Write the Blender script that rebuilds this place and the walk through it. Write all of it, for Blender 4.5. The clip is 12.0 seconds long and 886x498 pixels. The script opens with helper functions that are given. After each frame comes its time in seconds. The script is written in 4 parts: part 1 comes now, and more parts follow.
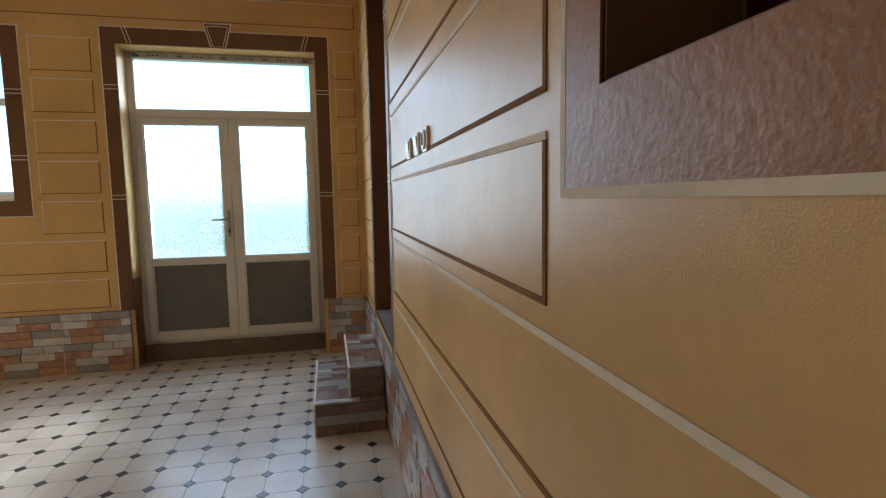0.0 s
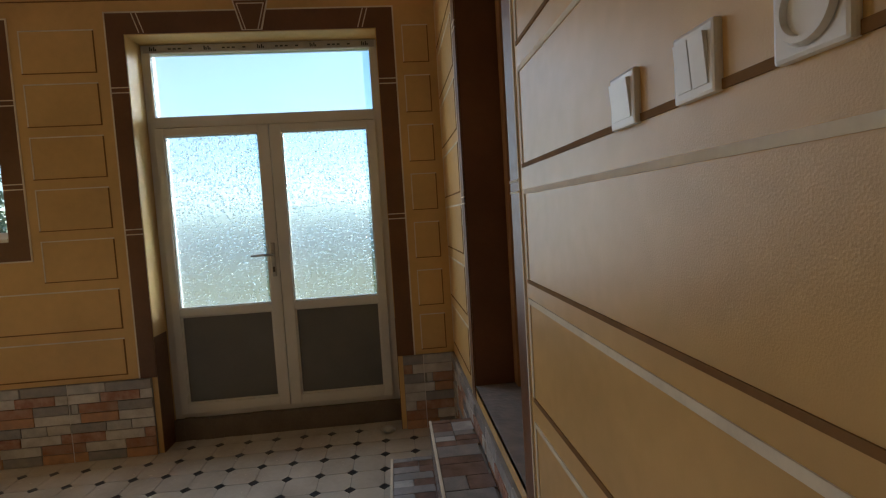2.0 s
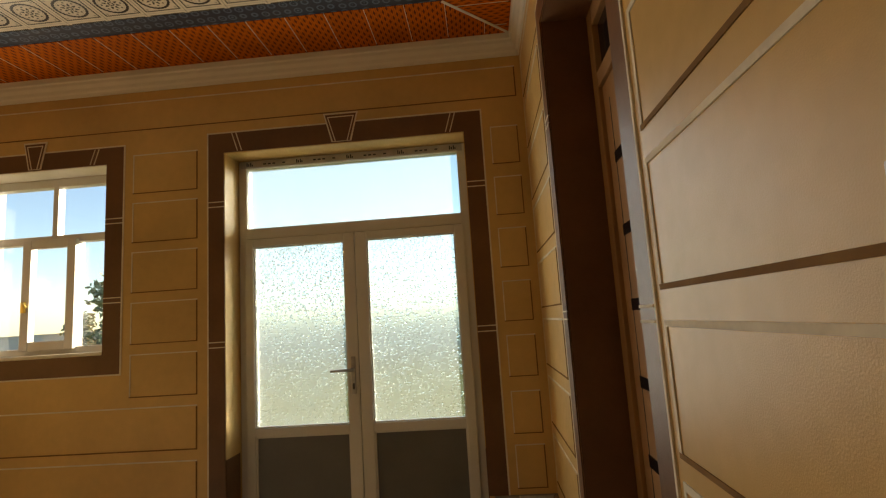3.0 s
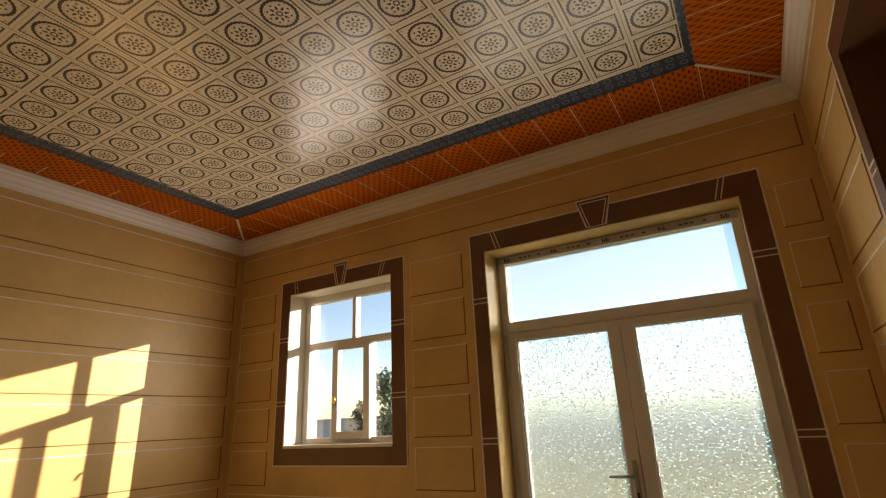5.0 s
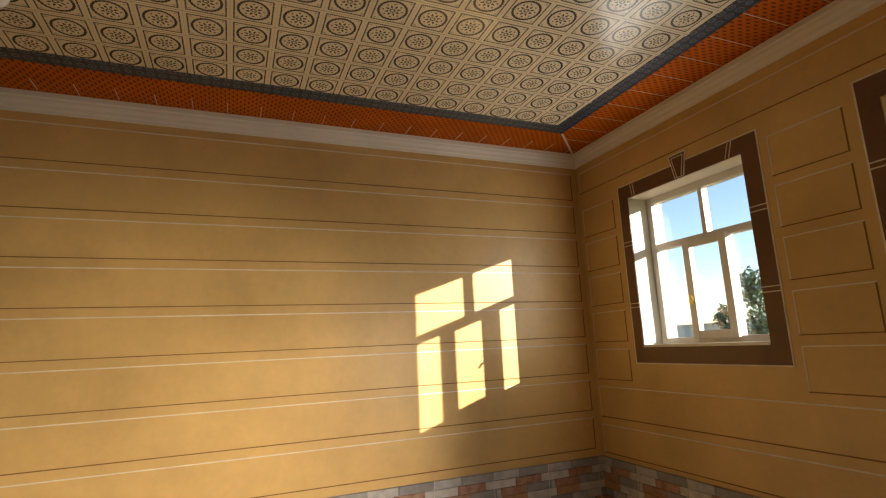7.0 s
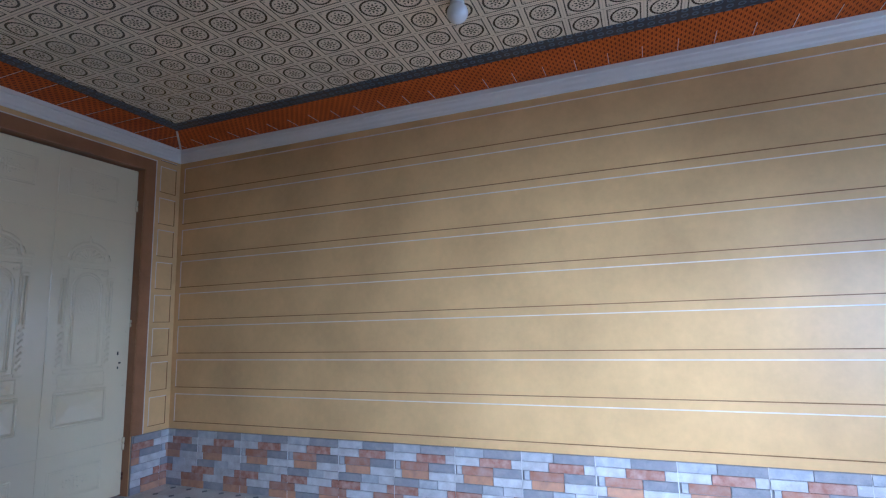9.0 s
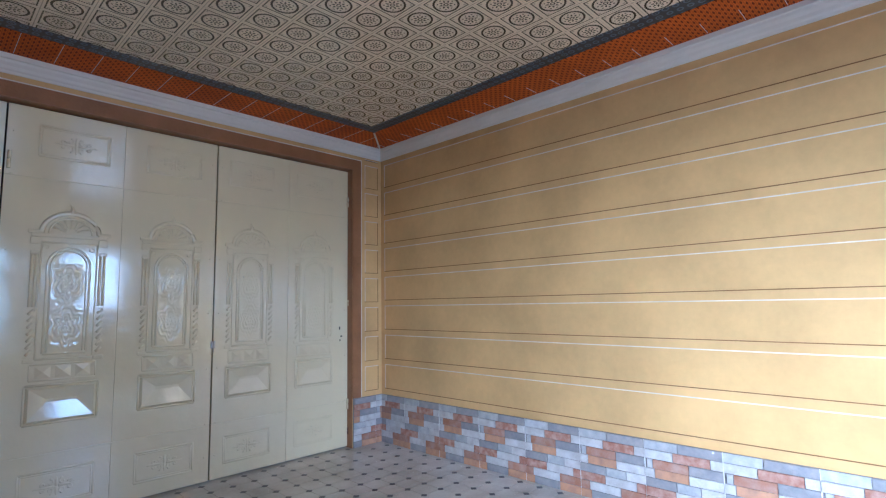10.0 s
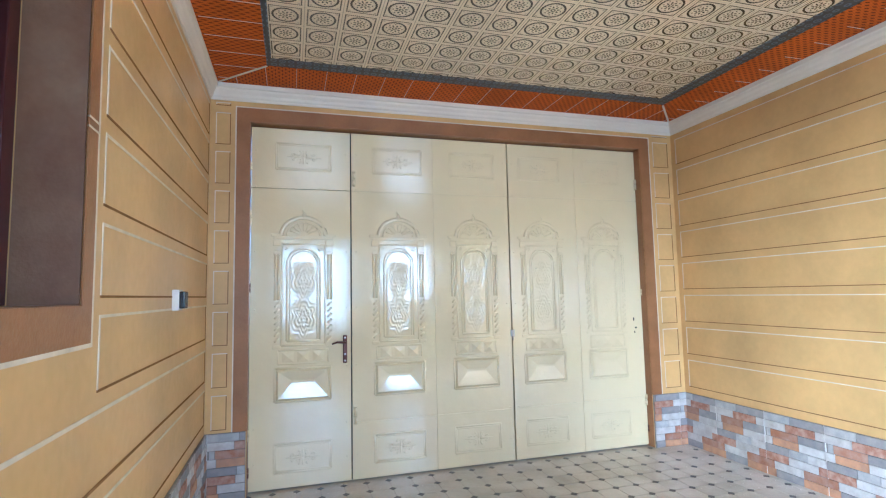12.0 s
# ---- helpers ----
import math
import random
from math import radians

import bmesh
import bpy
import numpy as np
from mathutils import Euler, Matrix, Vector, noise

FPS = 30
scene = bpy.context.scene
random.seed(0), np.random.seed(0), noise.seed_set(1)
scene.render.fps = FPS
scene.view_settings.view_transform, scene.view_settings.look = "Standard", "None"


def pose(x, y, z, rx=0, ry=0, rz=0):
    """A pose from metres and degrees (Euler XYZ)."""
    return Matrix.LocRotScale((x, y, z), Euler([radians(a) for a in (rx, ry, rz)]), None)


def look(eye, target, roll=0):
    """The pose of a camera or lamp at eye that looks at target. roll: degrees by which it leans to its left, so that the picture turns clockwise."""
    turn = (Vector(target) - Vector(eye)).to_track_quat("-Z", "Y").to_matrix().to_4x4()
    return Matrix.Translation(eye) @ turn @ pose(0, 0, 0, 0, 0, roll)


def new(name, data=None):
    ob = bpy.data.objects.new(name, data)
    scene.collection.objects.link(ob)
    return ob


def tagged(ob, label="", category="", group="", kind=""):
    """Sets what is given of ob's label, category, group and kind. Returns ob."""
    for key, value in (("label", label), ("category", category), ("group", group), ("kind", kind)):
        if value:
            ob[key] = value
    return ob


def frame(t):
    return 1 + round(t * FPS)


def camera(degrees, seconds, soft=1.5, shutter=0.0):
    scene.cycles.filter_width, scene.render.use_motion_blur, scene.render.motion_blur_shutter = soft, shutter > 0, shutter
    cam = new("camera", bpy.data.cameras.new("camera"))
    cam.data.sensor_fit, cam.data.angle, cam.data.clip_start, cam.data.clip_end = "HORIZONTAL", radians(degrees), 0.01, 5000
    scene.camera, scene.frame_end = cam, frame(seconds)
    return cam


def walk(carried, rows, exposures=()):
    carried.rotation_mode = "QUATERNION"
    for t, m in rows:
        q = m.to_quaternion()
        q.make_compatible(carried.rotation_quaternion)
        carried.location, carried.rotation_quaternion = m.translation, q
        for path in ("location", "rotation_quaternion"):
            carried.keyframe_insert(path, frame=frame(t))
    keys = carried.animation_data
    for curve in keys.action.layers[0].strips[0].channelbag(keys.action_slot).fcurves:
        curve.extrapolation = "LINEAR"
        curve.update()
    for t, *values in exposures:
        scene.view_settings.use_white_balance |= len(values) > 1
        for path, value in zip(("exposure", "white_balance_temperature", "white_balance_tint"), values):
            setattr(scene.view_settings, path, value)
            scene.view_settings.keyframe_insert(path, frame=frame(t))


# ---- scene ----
cam = camera(81.5, 12.0, soft=1.2)
PATH = [
    (0, (-0.31, -4.438, 1.304), (0.125, -2.495, 1.11), -1.0),
    (0.5, (-0.293, -4.153, 1.292), (0.027, -2.188, 1.099), -1.8),
    (1, (-0.267, -3.849, 1.302), (-0.023, -1.873, 1.114), -3.1),
    (1.5, (-0.289, -3.519, 1.294), (-0.059, -1.543, 1.095), -3.4),
    (2, (-0.335, -3.229, 1.345), (-0.148, -1.242, 1.216), -3.5),
    (2.5, (-0.322, -2.974, 1.387), (-0.29, -0.975, 1.463), -3.9),
    (4.5, (-0.425, -2.863, 1.503), (-1.118, -1.088, 2.111), -2.2),
    (5, (-0.472, -2.878, 1.478), (-1.416, -1.234, 2.115), -2.7),
    (5.5, (-0.474, -2.867, 1.492), (-1.686, -1.387, 2.077), -3.4),
    (6, (-0.484, -2.888, 1.466), (-1.946, -1.624, 1.982), -2.5),
    (6.5, (-0.484, -2.87, 1.457), (-2.152, -1.841, 1.859), -2.2),
    (8.4, (-0.596, -3.035, 1.325), (-2.568, -3.186, 1.623), -2.7),
    (8.6, (-0.608, -3.094, 1.421), (-2.571, -3.395, 1.665), -2.9),
    (8.8, (-0.608, -3.067, 1.365), (-2.522, -3.576, 1.641), -2.4),
    (9, (-0.599, -3.027, 1.348), (-2.441, -3.752, 1.633), -1.6),
    (9.5, (-0.718, -2.876, 1.378), (-2.323, -4.044, 1.622), -1.1),
    (10, (-0.693, -2.858, 1.392), (-2.121, -4.242, 1.605), -1.0),
    (10.5, (-0.727, -2.821, 1.45), (-1.88, -4.445, 1.635), -0.7),
    (11, (-0.73, -2.836, 1.436), (-1.59, -4.633, 1.615), -1.0),
    (11.5, (-0.706, -2.898, 1.444), (-1.33, -4.79, 1.622), -1.3),
    (12, (-0.596, -3.036, 1.442), (-1.16, -4.947, 1.617), -1.2),
]
walk(cam, [(t, look(eye, target, roll)) for t, eye, target, roll in PATH],
     exposures=[(0.0, 2.15, 5600, 10), (0.5, 1.85, 4850, 14), (1.5, 1.72, 5150, 16), (2.1, 1.25, 6500, 12), (2.7, 1.42, 8400, 13), (4.5, 1.38, 8900, 17), (5.5, 1.27, 8100, 22), (6.5, 1.42, 8300, 15),
                (8.4, 1.6, 3850, 18), (9.0, 2.12, 4000, 14.5), (9.5, 2.5, 4080, 14.5), (10.0, 2.8, 4220, 13), (11.0, 3.37, 4450, 10), (12.0, 3.86, 4430, 6.5)])

# ---------------------------------------------------------------- light
world = bpy.data.worlds.new("sky")
scene.world = world
world.use_nodes = True
wn = world.node_tree.nodes
sky = wn.new("ShaderNodeTexSky")
sky.sky_type, sky.sun_disc = "NISHITA", False
SUN_TO = Vector((1.0, 1.2, 0.42)).normalized()
sky.sun_elevation = math.asin(SUN_TO.z)
sky.dust_density, sky.ozone_density = 0.1, 3.5
sky.sun_rotation = math.atan2(SUN_TO.x, SUN_TO.y)
world.node_tree.links.new(sky.outputs[0], wn["Background"].inputs[0])
wn["Background"].inputs[1].default_value = 0.13
sun_data = bpy.data.lights.new("sun", "SUN")
sun_data.energy, sun_data.angle, sun_data.color = 5.0, radians(0.5), (1.0, 0.97, 0.92)
sun = new("sun", sun_data)
sun.matrix_world = look((20, 24, 9), (20 - SUN_TO.x, 24 - SUN_TO.y, 9 - SUN_TO.z))


def sky_lamp(name, centre, wide, high, watts):
    """The sky's light in an opening of the north wall."""
    data = bpy.data.lights.new(name, "AREA")
    data.shape, data.size, data.size_y, data.energy, data.color = "RECTANGLE", wide, high, watts, (0.86, 0.935, 1.0)
    lamp = new(name, data)
    lamp.matrix_world = look(centre, (centre[0], centre[1] - 1, centre[2]))
    return lamp


sky_lamp("door_daylight", (-1.09, -0.16, 1.65), 1.3, 1.6, 3.6)
sky_lamp("window_daylight", (-3.06, -0.1, 1.92), 0.9, 1.05, 3.6)
# sunlight scattered onward by the frosted door
scatter_data = bpy.data.lights.new("door_sunlight", "AREA")
scatter_data.shape, scatter_data.size, scatter_data.size_y = "RECTANGLE", 0.35, 1.2
scatter_data.energy, scatter_data.spread, scatter_data.color = 7.0, radians(58), (1.0, 0.93, 0.82)
new("door_sunlight", scatter_data).matrix_world = look((-1.05, -0.2, 1.35), (-2.03, -1.25, 1.05))


# ---------------------------------------------------------------- materials
def mat(name, base, rough=0.6, var=0.12, scale=3.0, bump=0.0, bscale=80.0, metal=0.0, coat=0.0, stain=None, per_piece=0.0, shine=0.5):
    """A surface with grain and stains at two scales."""
    m = bpy.data.materials.new(name)
    m.use_nodes = True
    n, l = m.node_tree.nodes, m.node_tree.links
    b = n["Principled BSDF"]
    tc = n.new("ShaderNodeTexCoord")
    big = n.new("ShaderNodeTexNoise")
    big.inputs["Scale"].default_value, big.inputs["Detail"].default_value = scale, 6
    small = n.new("ShaderNodeTexNoise")
    small.inputs["Scale"].default_value, small.inputs["Detail"].default_value = scale * 14, 4
    geo = n.new("ShaderNodeNewGeometry")
    l.new(geo.outputs["Position"], big.inputs["Vector"])
    l.new(geo.outputs["Position"], small.inputs["Vector"])
    mix = n.new("ShaderNodeMixRGB")
    dark = stain or tuple(c * (1 - 2.2 * var) for c in base)
    mix.inputs[1].default_value, mix.inputs[2].default_value = (*[min(1, c * (1 + var * 0.5)) for c in base], 1), (*dark, 1)
    ramp = n.new("ShaderNodeMapRange")
    ramp.inputs["From Min"].default_value, ramp.inputs["From Max"].default_value = 0.35, 0.75
    l.new(big.outputs["Fac"], ramp.inputs["Value"])
    add = n.new("ShaderNodeMath")
    add.operation = "MULTIPLY_ADD"
    add.inputs[1].default_value, add.use_clamp = 0.35, True
    l.new(small.outputs["Fac"], add.inputs[0])
    scaled = n.new("ShaderNodeMath")
    scaled.operation = "MULTIPLY_ADD"
    scaled.inputs[1].default_value, scaled.inputs[2].default_value = 0.65, -0.12
    l.new(ramp.outputs[0], scaled.inputs[0])
    l.new(scaled.outputs[0], add.inputs[2])
    l.new(add.outputs[0], mix.inputs[0])
    out = mix.outputs[0]
    if per_piece:
        info = n.new("ShaderNodeObjectInfo")
        hsv = n.new("ShaderNodeHueSaturation")
        total = n.new("ShaderNodeMath")
        total.operation = "ADD"
        l.new(info.outputs["Random"], total.inputs[0])
        l.new(geo.outputs["Random Per Island"], total.inputs[1])
        val = n.new("ShaderNodeMapRange")
        val.inputs["From Max"].default_value = 2.0
        val.inputs["To Min"].default_value, val.inputs["To Max"].default_value = 1 - per_piece, 1 + per_piece
        l.new(total.outputs[0], val.inputs["Value"])
        l.new(val.outputs[0], hsv.inputs["Value"])
        l.new(out, hsv.inputs["Color"])
        out = hsv.outputs[0]
    l.new(out, b.inputs["Base Color"])
    b.inputs["Metallic"].default_value = metal
    b.inputs["Specular IOR Level"].default_value = shine
    b.inputs["Coat Weight"].default_value = coat
    b.inputs["Coat Roughness"].default_value = 0.08
    rr = n.new("ShaderNodeMapRange")
    rr.inputs["To Min"].default_value, rr.inputs["To Max"].default_value = rough * 0.85, min(1, rough * 1.15)
    l.new(small.outputs["Fac"], rr.inputs["Value"])
    l.new(rr.outputs[0], b.inputs["Roughness"])
    if bump:
        tex = n.new("ShaderNodeTexNoise")
        tex.inputs["Scale"].default_value, tex.inputs["Detail"].default_value = bscale, 5
        l.new(geo.outputs["Position"], tex.inputs["Vector"])
        bp = n.new("ShaderNodeBump")
        bp.inputs["Strength"].default_value, bp.inputs["Distance"].default_value = bump, 0.01
        l.new(tex.outputs["Fac"], bp.inputs["Height"])
        l.new(bp.outputs[0], b.inputs["Normal"])
    return m


class Maths:
    """Short hand for arithmetic between node sockets."""

    def __init__(self, m):
        self.n, self.l = m.node_tree.nodes, m.node_tree.links

    def do(self, op, a, b=None, c=None):
        node = self.n.new("ShaderNodeMath")
        node.operation = op
        for k, v in enumerate((a, b, c)):
            if v is None:
                continue
            if isinstance(v, (int, float)):
                node.inputs[k].default_value = v
            else:
                self.l.new(v, node.inputs[k])
        return node.outputs[0]

    def band(self, v, lo, hi):
        return self.do("MULTIPLY", self.do("GREATER_THAN", v, lo), self.do("LESS_THAN", v, hi))


CELL = 0.2143


def printed_ceiling():
    """Cream panels printed with framed rosettes."""
    m = mat("printed_ceiling_panel", (0.81, 0.70, 0.51), 0.22, 0.08, 2.0, 0.05, 30, shine=0.6)
    k = Maths(m)
    b = k.n["Principled BSDF"]
    base = b.inputs["Base Color"].links[0].from_socket
    geo = k.n.new("ShaderNodeNewGeometry")
    sep = k.n.new("ShaderNodeSeparateXYZ")
    k.l.new(geo.outputs["Position"], sep.inputs[0])
    u = k.do("SUBTRACT", k.do("FRACT", k.do("DIVIDE", k.do("ADD", sep.outputs[0], 20 * CELL + 0.0167), CELL)), 0.5)
    v = k.do("SUBTRACT", k.do("FRACT", k.do("DIVIDE", k.do("ADD", sep.outputs[1], 40 * CELL + 0.1338), CELL)), 0.5)
    r = k.do("SQRT", k.do("ADD", k.do("MULTIPLY", u, u), k.do("MULTIPLY", v, v)))
    a = k.do("ARCTAN2", v, u)
    edge = k.do("MAXIMUM", k.do("ABSOLUTE", u), k.do("ABSOLUTE", v))
    wob = k.do("MULTIPLY", k.do("SINE", k.do("MULTIPLY", a, 24)), 0.006)
    ring = k.band(k.do("ADD", r, wob), 0.300, 0.360)
    along = k.do("SUBTRACT", k.do("ABSOLUTE", u), k.do("ABSOLUTE", v))
    rope = k.do("MULTIPLY", k.do("SINE", k.do("MULTIPLY", along, 120)), 0.008)
    frame_line = k.band(k.do("ADD", edge, rope), 0.398, 0.432)
    # eight pointed petals round a small star, with a dot between each two
    turn = k.do("ABSOLUTE", k.do("SUBTRACT", k.do("FRACT", k.do("MULTIPLY", a, 8 / 6.28318)), 0.5))
    spread = k.do("MULTIPLY", k.do("SUBTRACT", 0.205, r), 3.6)
    petals = k.do("MULTIPLY", k.do("LESS_THAN", turn, spread), k.band(r, 0.105, 0.205))
    dots = k.do("MULTIPLY", k.do("GREATER_THAN", turn, 0.36), k.band(r, 0.205, 0.242))
    star = k.band(k.do("ADD", r, k.do("MULTIPLY", k.do("COSINE", k.do("MULTIPLY", a, 8)), 0.012)), 0.036, 0.07)
    thin = k.band(r, 0.262, 0.272)
    corner = k.do("MULTIPLY", k.do("GREATER_THAN", k.do("MINIMUM", k.do("ABSOLUTE", u), k.do("ABSOLUTE", v)), 0.315), k.do("LESS_THAN", edge, 0.375))
    seam = k.do("GREATER_THAN", k.do("ABSOLUTE", u), 0.488)
    rib = k.do("GREATER_THAN", k.do("ABSOLUTE", v), 0.490)
    faint = k.do("ADD", k.do("MULTIPLY", k.do("ADD", thin, corner), 0.35), k.do("ADD", k.do("MULTIPLY", rib, 0.22), k.do("MULTIPLY", seam, 0.45)))
    field = k.do("MULTIPLY", k.do("LESS_THAN", edge, 0.40), 0.05)
    bold = k.do("ADD", k.do("ADD", ring, frame_line), k.do("ADD", k.do("ADD", petals, dots), star))
    ink = k.do("MINIMUM", k.do("ADD", bold, k.do("ADD", faint, field)), 1.0)
    mix = k.n.new("ShaderNodeMixRGB")
    k.l.new(k.do("MULTIPLY", ink, 0.96), mix.inputs[0])
    k.l.new(base, mix.inputs[1])
    mix.inputs[2].default_value = (0.028, 0.022, 0.02, 1)
    k.l.new(mix.outputs[0], b.inputs["Base Color"])
    return m


def printed_border():
    """Blue-black strip printed with paler beads between two plain edges."""
    m = mat("printed_border_strip", (0.020, 0.030, 0.048), 0.3, 0.2, 6, shine=0.7)
    k = Maths(m)
    b = k.n["Principled BSDF"]
    geo = k.n.new("ShaderNodeNewGeometry")
    vor = k.n.new("ShaderNodeTexVoronoi")
    vor.inputs["Scale"].default_value, vor.inputs["Randomness"].default_value = 17, 0.12
    k.l.new(geo.outputs["Position"], vor.inputs["Vector"])
    ring = k.do("ADD", k.band(vor.outputs["Distance"], 0.30, 0.42), k.do("LESS_THAN", vor.outputs["Distance"], 0.2))
    mix = k.n.new("ShaderNodeMixRGB")
    k.l.new(k.do("MULTIPLY", ring, 0.75), mix.inputs[0])
    k.l.new(b.inputs["Base Color"].links[0].from_socket, mix.inputs[1])
    mix.inputs[2].default_value = (0.13, 0.20, 0.27, 1)
    k.l.new(mix.outputs[0], b.inputs["Base Color"])
    return m


def woven_orange(name, across):
    """Orange panels printed with staggered dark dashes; across: the axis along which they run."""
    m = mat(name, (0.58, 0.125, 0.004), 0.6, 0.15, 4, shine=0.12)
    k = Maths(m)
    b = k.n["Principled BSDF"]
    geo = k.n.new("ShaderNodeNewGeometry")
    sep = k.n.new("ShaderNodeSeparateXYZ")
    k.l.new(geo.outputs["Position"], sep.inputs[0])
    run = k.do("DIVIDE", k.do("ADD", sep.outputs[across], 20.0), 0.062)
    row = k.do("DIVIDE", k.do("ADD", sep.outputs[1 - across], 20.0), 0.024)
    odd = k.do("MULTIPLY", k.do("FLOOR", k.do("MULTIPLY", k.do("FRACT", k.do("MULTIPLY", row, 0.5)), 2.0)), 0.5)
    p = k.do("ABSOLUTE", k.do("SUBTRACT", k.do("FRACT", k.do("ADD", run, odd)), 0.5))
    q = k.do("ABSOLUTE", k.do("SUBTRACT", k.do("FRACT", row), 0.5))
    dash = k.do("LESS_THAN", k.do("ADD", k.do("MULTIPLY", p, 0.75), q), 0.30)
    weave = k.do("MULTIPLY", k.do("GREATER_THAN", q, 0.42), 0.3)
    mix = k.n.new("ShaderNodeMixRGB")
    k.l.new(k.do("MINIMUM", k.do("ADD", k.do("MULTIPLY", dash, 0.85), weave), 0.9), mix.inputs[0])
    k.l.new(b.inputs["Base Color"].links[0].from_socket, mix.inputs[1])
    mix.inputs[2].default_value = (0.085, 0.015, 0.004, 1)
    k.l.new(mix.outputs[0], b.inputs["Base Color"])
    return m


def frosted_glass(name, cell, strength):
    """Patterned glass that scatters the daylight."""
    m = bpy.data.materials.new(name)
    m.use_nodes = True
    n, l = m.node_tree.nodes, m.node_tree.links
    n.remove(n["Principled BSDF"])
    geo = n.new("ShaderNodeNewGeometry")
    vor = n.new("ShaderNodeTexVoronoi")
    vor.inputs["Scale"].default_value = cell
    l.new(geo.outputs["Position"], vor.inputs["Vector"])
    bp = n.new("ShaderNodeBump")
    bp.inputs["Strength"].default_value, bp.inputs["Distance"].default_value = strength, 0.02
    drop = n.new("ShaderNodeMapRange")
    drop.inputs["From Max"].default_value = 0.42
    drop.inputs["To Min"].default_value, drop.inputs["To Max"].default_value = 1.0, 0.0
    l.new(vor.outputs["Distance"], drop.inputs["Value"])
    l.new(drop.outputs[0], bp.inputs["Height"])
    ref = n.new("ShaderNodeBsdfRefraction")
    ref.inputs["Roughness"].default_value, ref.inputs["IOR"].default_value = 0.33, 1.25
    ref.inputs["Color"].default_value = (0.9, 0.97, 0.97, 1)
    l.new(bp.outputs[0], ref.inputs["Normal"])
    tr = n.new("ShaderNodeBsdfTranslucent")
    tr.inputs["Color"].default_value = (0.92, 0.96, 0.95, 1)
    l.new(bp.outputs[0], tr.inputs["Normal"])
    gl = n.new("ShaderNodeBsdfGlossy")
    gl.inputs["Roughness"].default_value = 0.13
    l.new(bp.outputs[0], gl.inputs["Normal"])
    one, two = n.new("ShaderNodeMixShader"), n.new("ShaderNodeMixShader")
    one.inputs[0].default_value, two.inputs[0].default_value = 0.1, 0.05
    l.new(ref.outputs[0], one.inputs[1])
    l.new(tr.outputs[0], one.inputs[2])
    l.new(one.outputs[0], two.inputs[1])
    l.new(gl.outputs[0], two.inputs[2])
    l.new(two.outputs[0], n["Material Output"].inputs[0])
    return m


def clear_glass(name):
    m = bpy.data.materials.new(name)
    m.use_nodes = True
    n, l = m.node_tree.nodes, m.node_tree.links
    n.remove(n["Principled BSDF"])
    tr, gl, mix = n.new("ShaderNodeBsdfTransparent"), n.new("ShaderNodeBsdfGlossy"), n.new("ShaderNodeMixShader")
    gl.inputs["Roughness"].default_value = 0.02
    mix.inputs[0].default_value = 0.05
    l.new(tr.outputs[0], mix.inputs[1])
    l.new(gl.outputs[0], mix.inputs[2])
    l.new(mix.outputs[0], n["Material Output"].inputs[0])
    return m


OCHRE = mat("ochre_plaster", (0.67, 0.435, 0.165), 0.36, 0.17, 1.6, 0.09, 400)
BROWN = mat("brown_painted_plaster", (0.16, 0.07, 0.027), 0.42, 0.22, 3.0, 0.12, 280)
RUST_BROWN = mat("rust_brown_painted_plaster", (0.33, 0.155, 0.055), 0.42, 0.2, 3.5, 0.15, 95)
STAINED_BROWN = mat("stained_brown_plaster", (0.135, 0.060, 0.030), 0.5, 0.2, 4.0, 0.12, 95, stain=(0.27, 0.17, 0.095))
PALE_LINE = mat("pale_painted_line", (0.77, 0.70, 0.57), 0.8, 0.14, 9, shine=0.25)
DARK_LINE = mat("dark_painted_line", (0.17, 0.09, 0.034), 0.85, 0.25, 9, stain=(0.30, 0.17, 0.065), shine=0.15)
WHITE = mat("white_moulding", (0.78, 0.735, 0.63), 0.45, 0.05, 3, 0.05, 60)
PVC = mat("white_plastic_profile", (0.72, 0.70, 0.65), 0.3, 0.04, 3)
PVC_PANEL = mat("grey_plastic_panel", (0.15, 0.145, 0.13), 0.35, 0.1, 4)
FILM = mat("dusty_protective_film", (0.48, 0.47, 0.46), 0.35, 0.15, 14)
INK = mat("dark_ink", (0.03, 0.03, 0.035), 0.5, 0.1)
ENAMEL = mat("cream_enamel", (0.84, 0.72, 0.44), 0.14, 0.03, 1.3, 0.55, 4.2, coat=1.0)
GAP = mat("dark_gap", (0.03, 0.025, 0.02), 0.8, 0.1)
RUSTED = mat("brown_lacquered_metal", (0.10, 0.035, 0.025), 0.3, 0.3, 20, metal=0.6)
STEEL = mat("steel", (0.45, 0.45, 0.45), 0.3, 0.1, 20, metal=1.0)
DARK_STEEL = mat("dark_steel", (0.08, 0.075, 0.07), 0.35, 0.1, 20, metal=0.8)
CEIL = printed_ceiling()
BORDER = printed_border()
ORANGE_X, ORANGE_Y = woven_orange("woven_orange_panel", 0), woven_orange("woven_orange_panel_turned", 1)
GROUT = mat("grey_grout", (0.40, 0.385, 0.355), 0.8, 0.2, 8)
TILE = mat("cream_floor_tile", (0.64, 0.615, 0.555), 0.26, 0.14, 2.6, 0.04, 40, stain=(0.36, 0.31, 0.24), per_piece=0.08)
DOT = mat("black_floor_tile", (0.04, 0.042, 0.045), 0.3, 0.2, 20, per_piece=0.2)
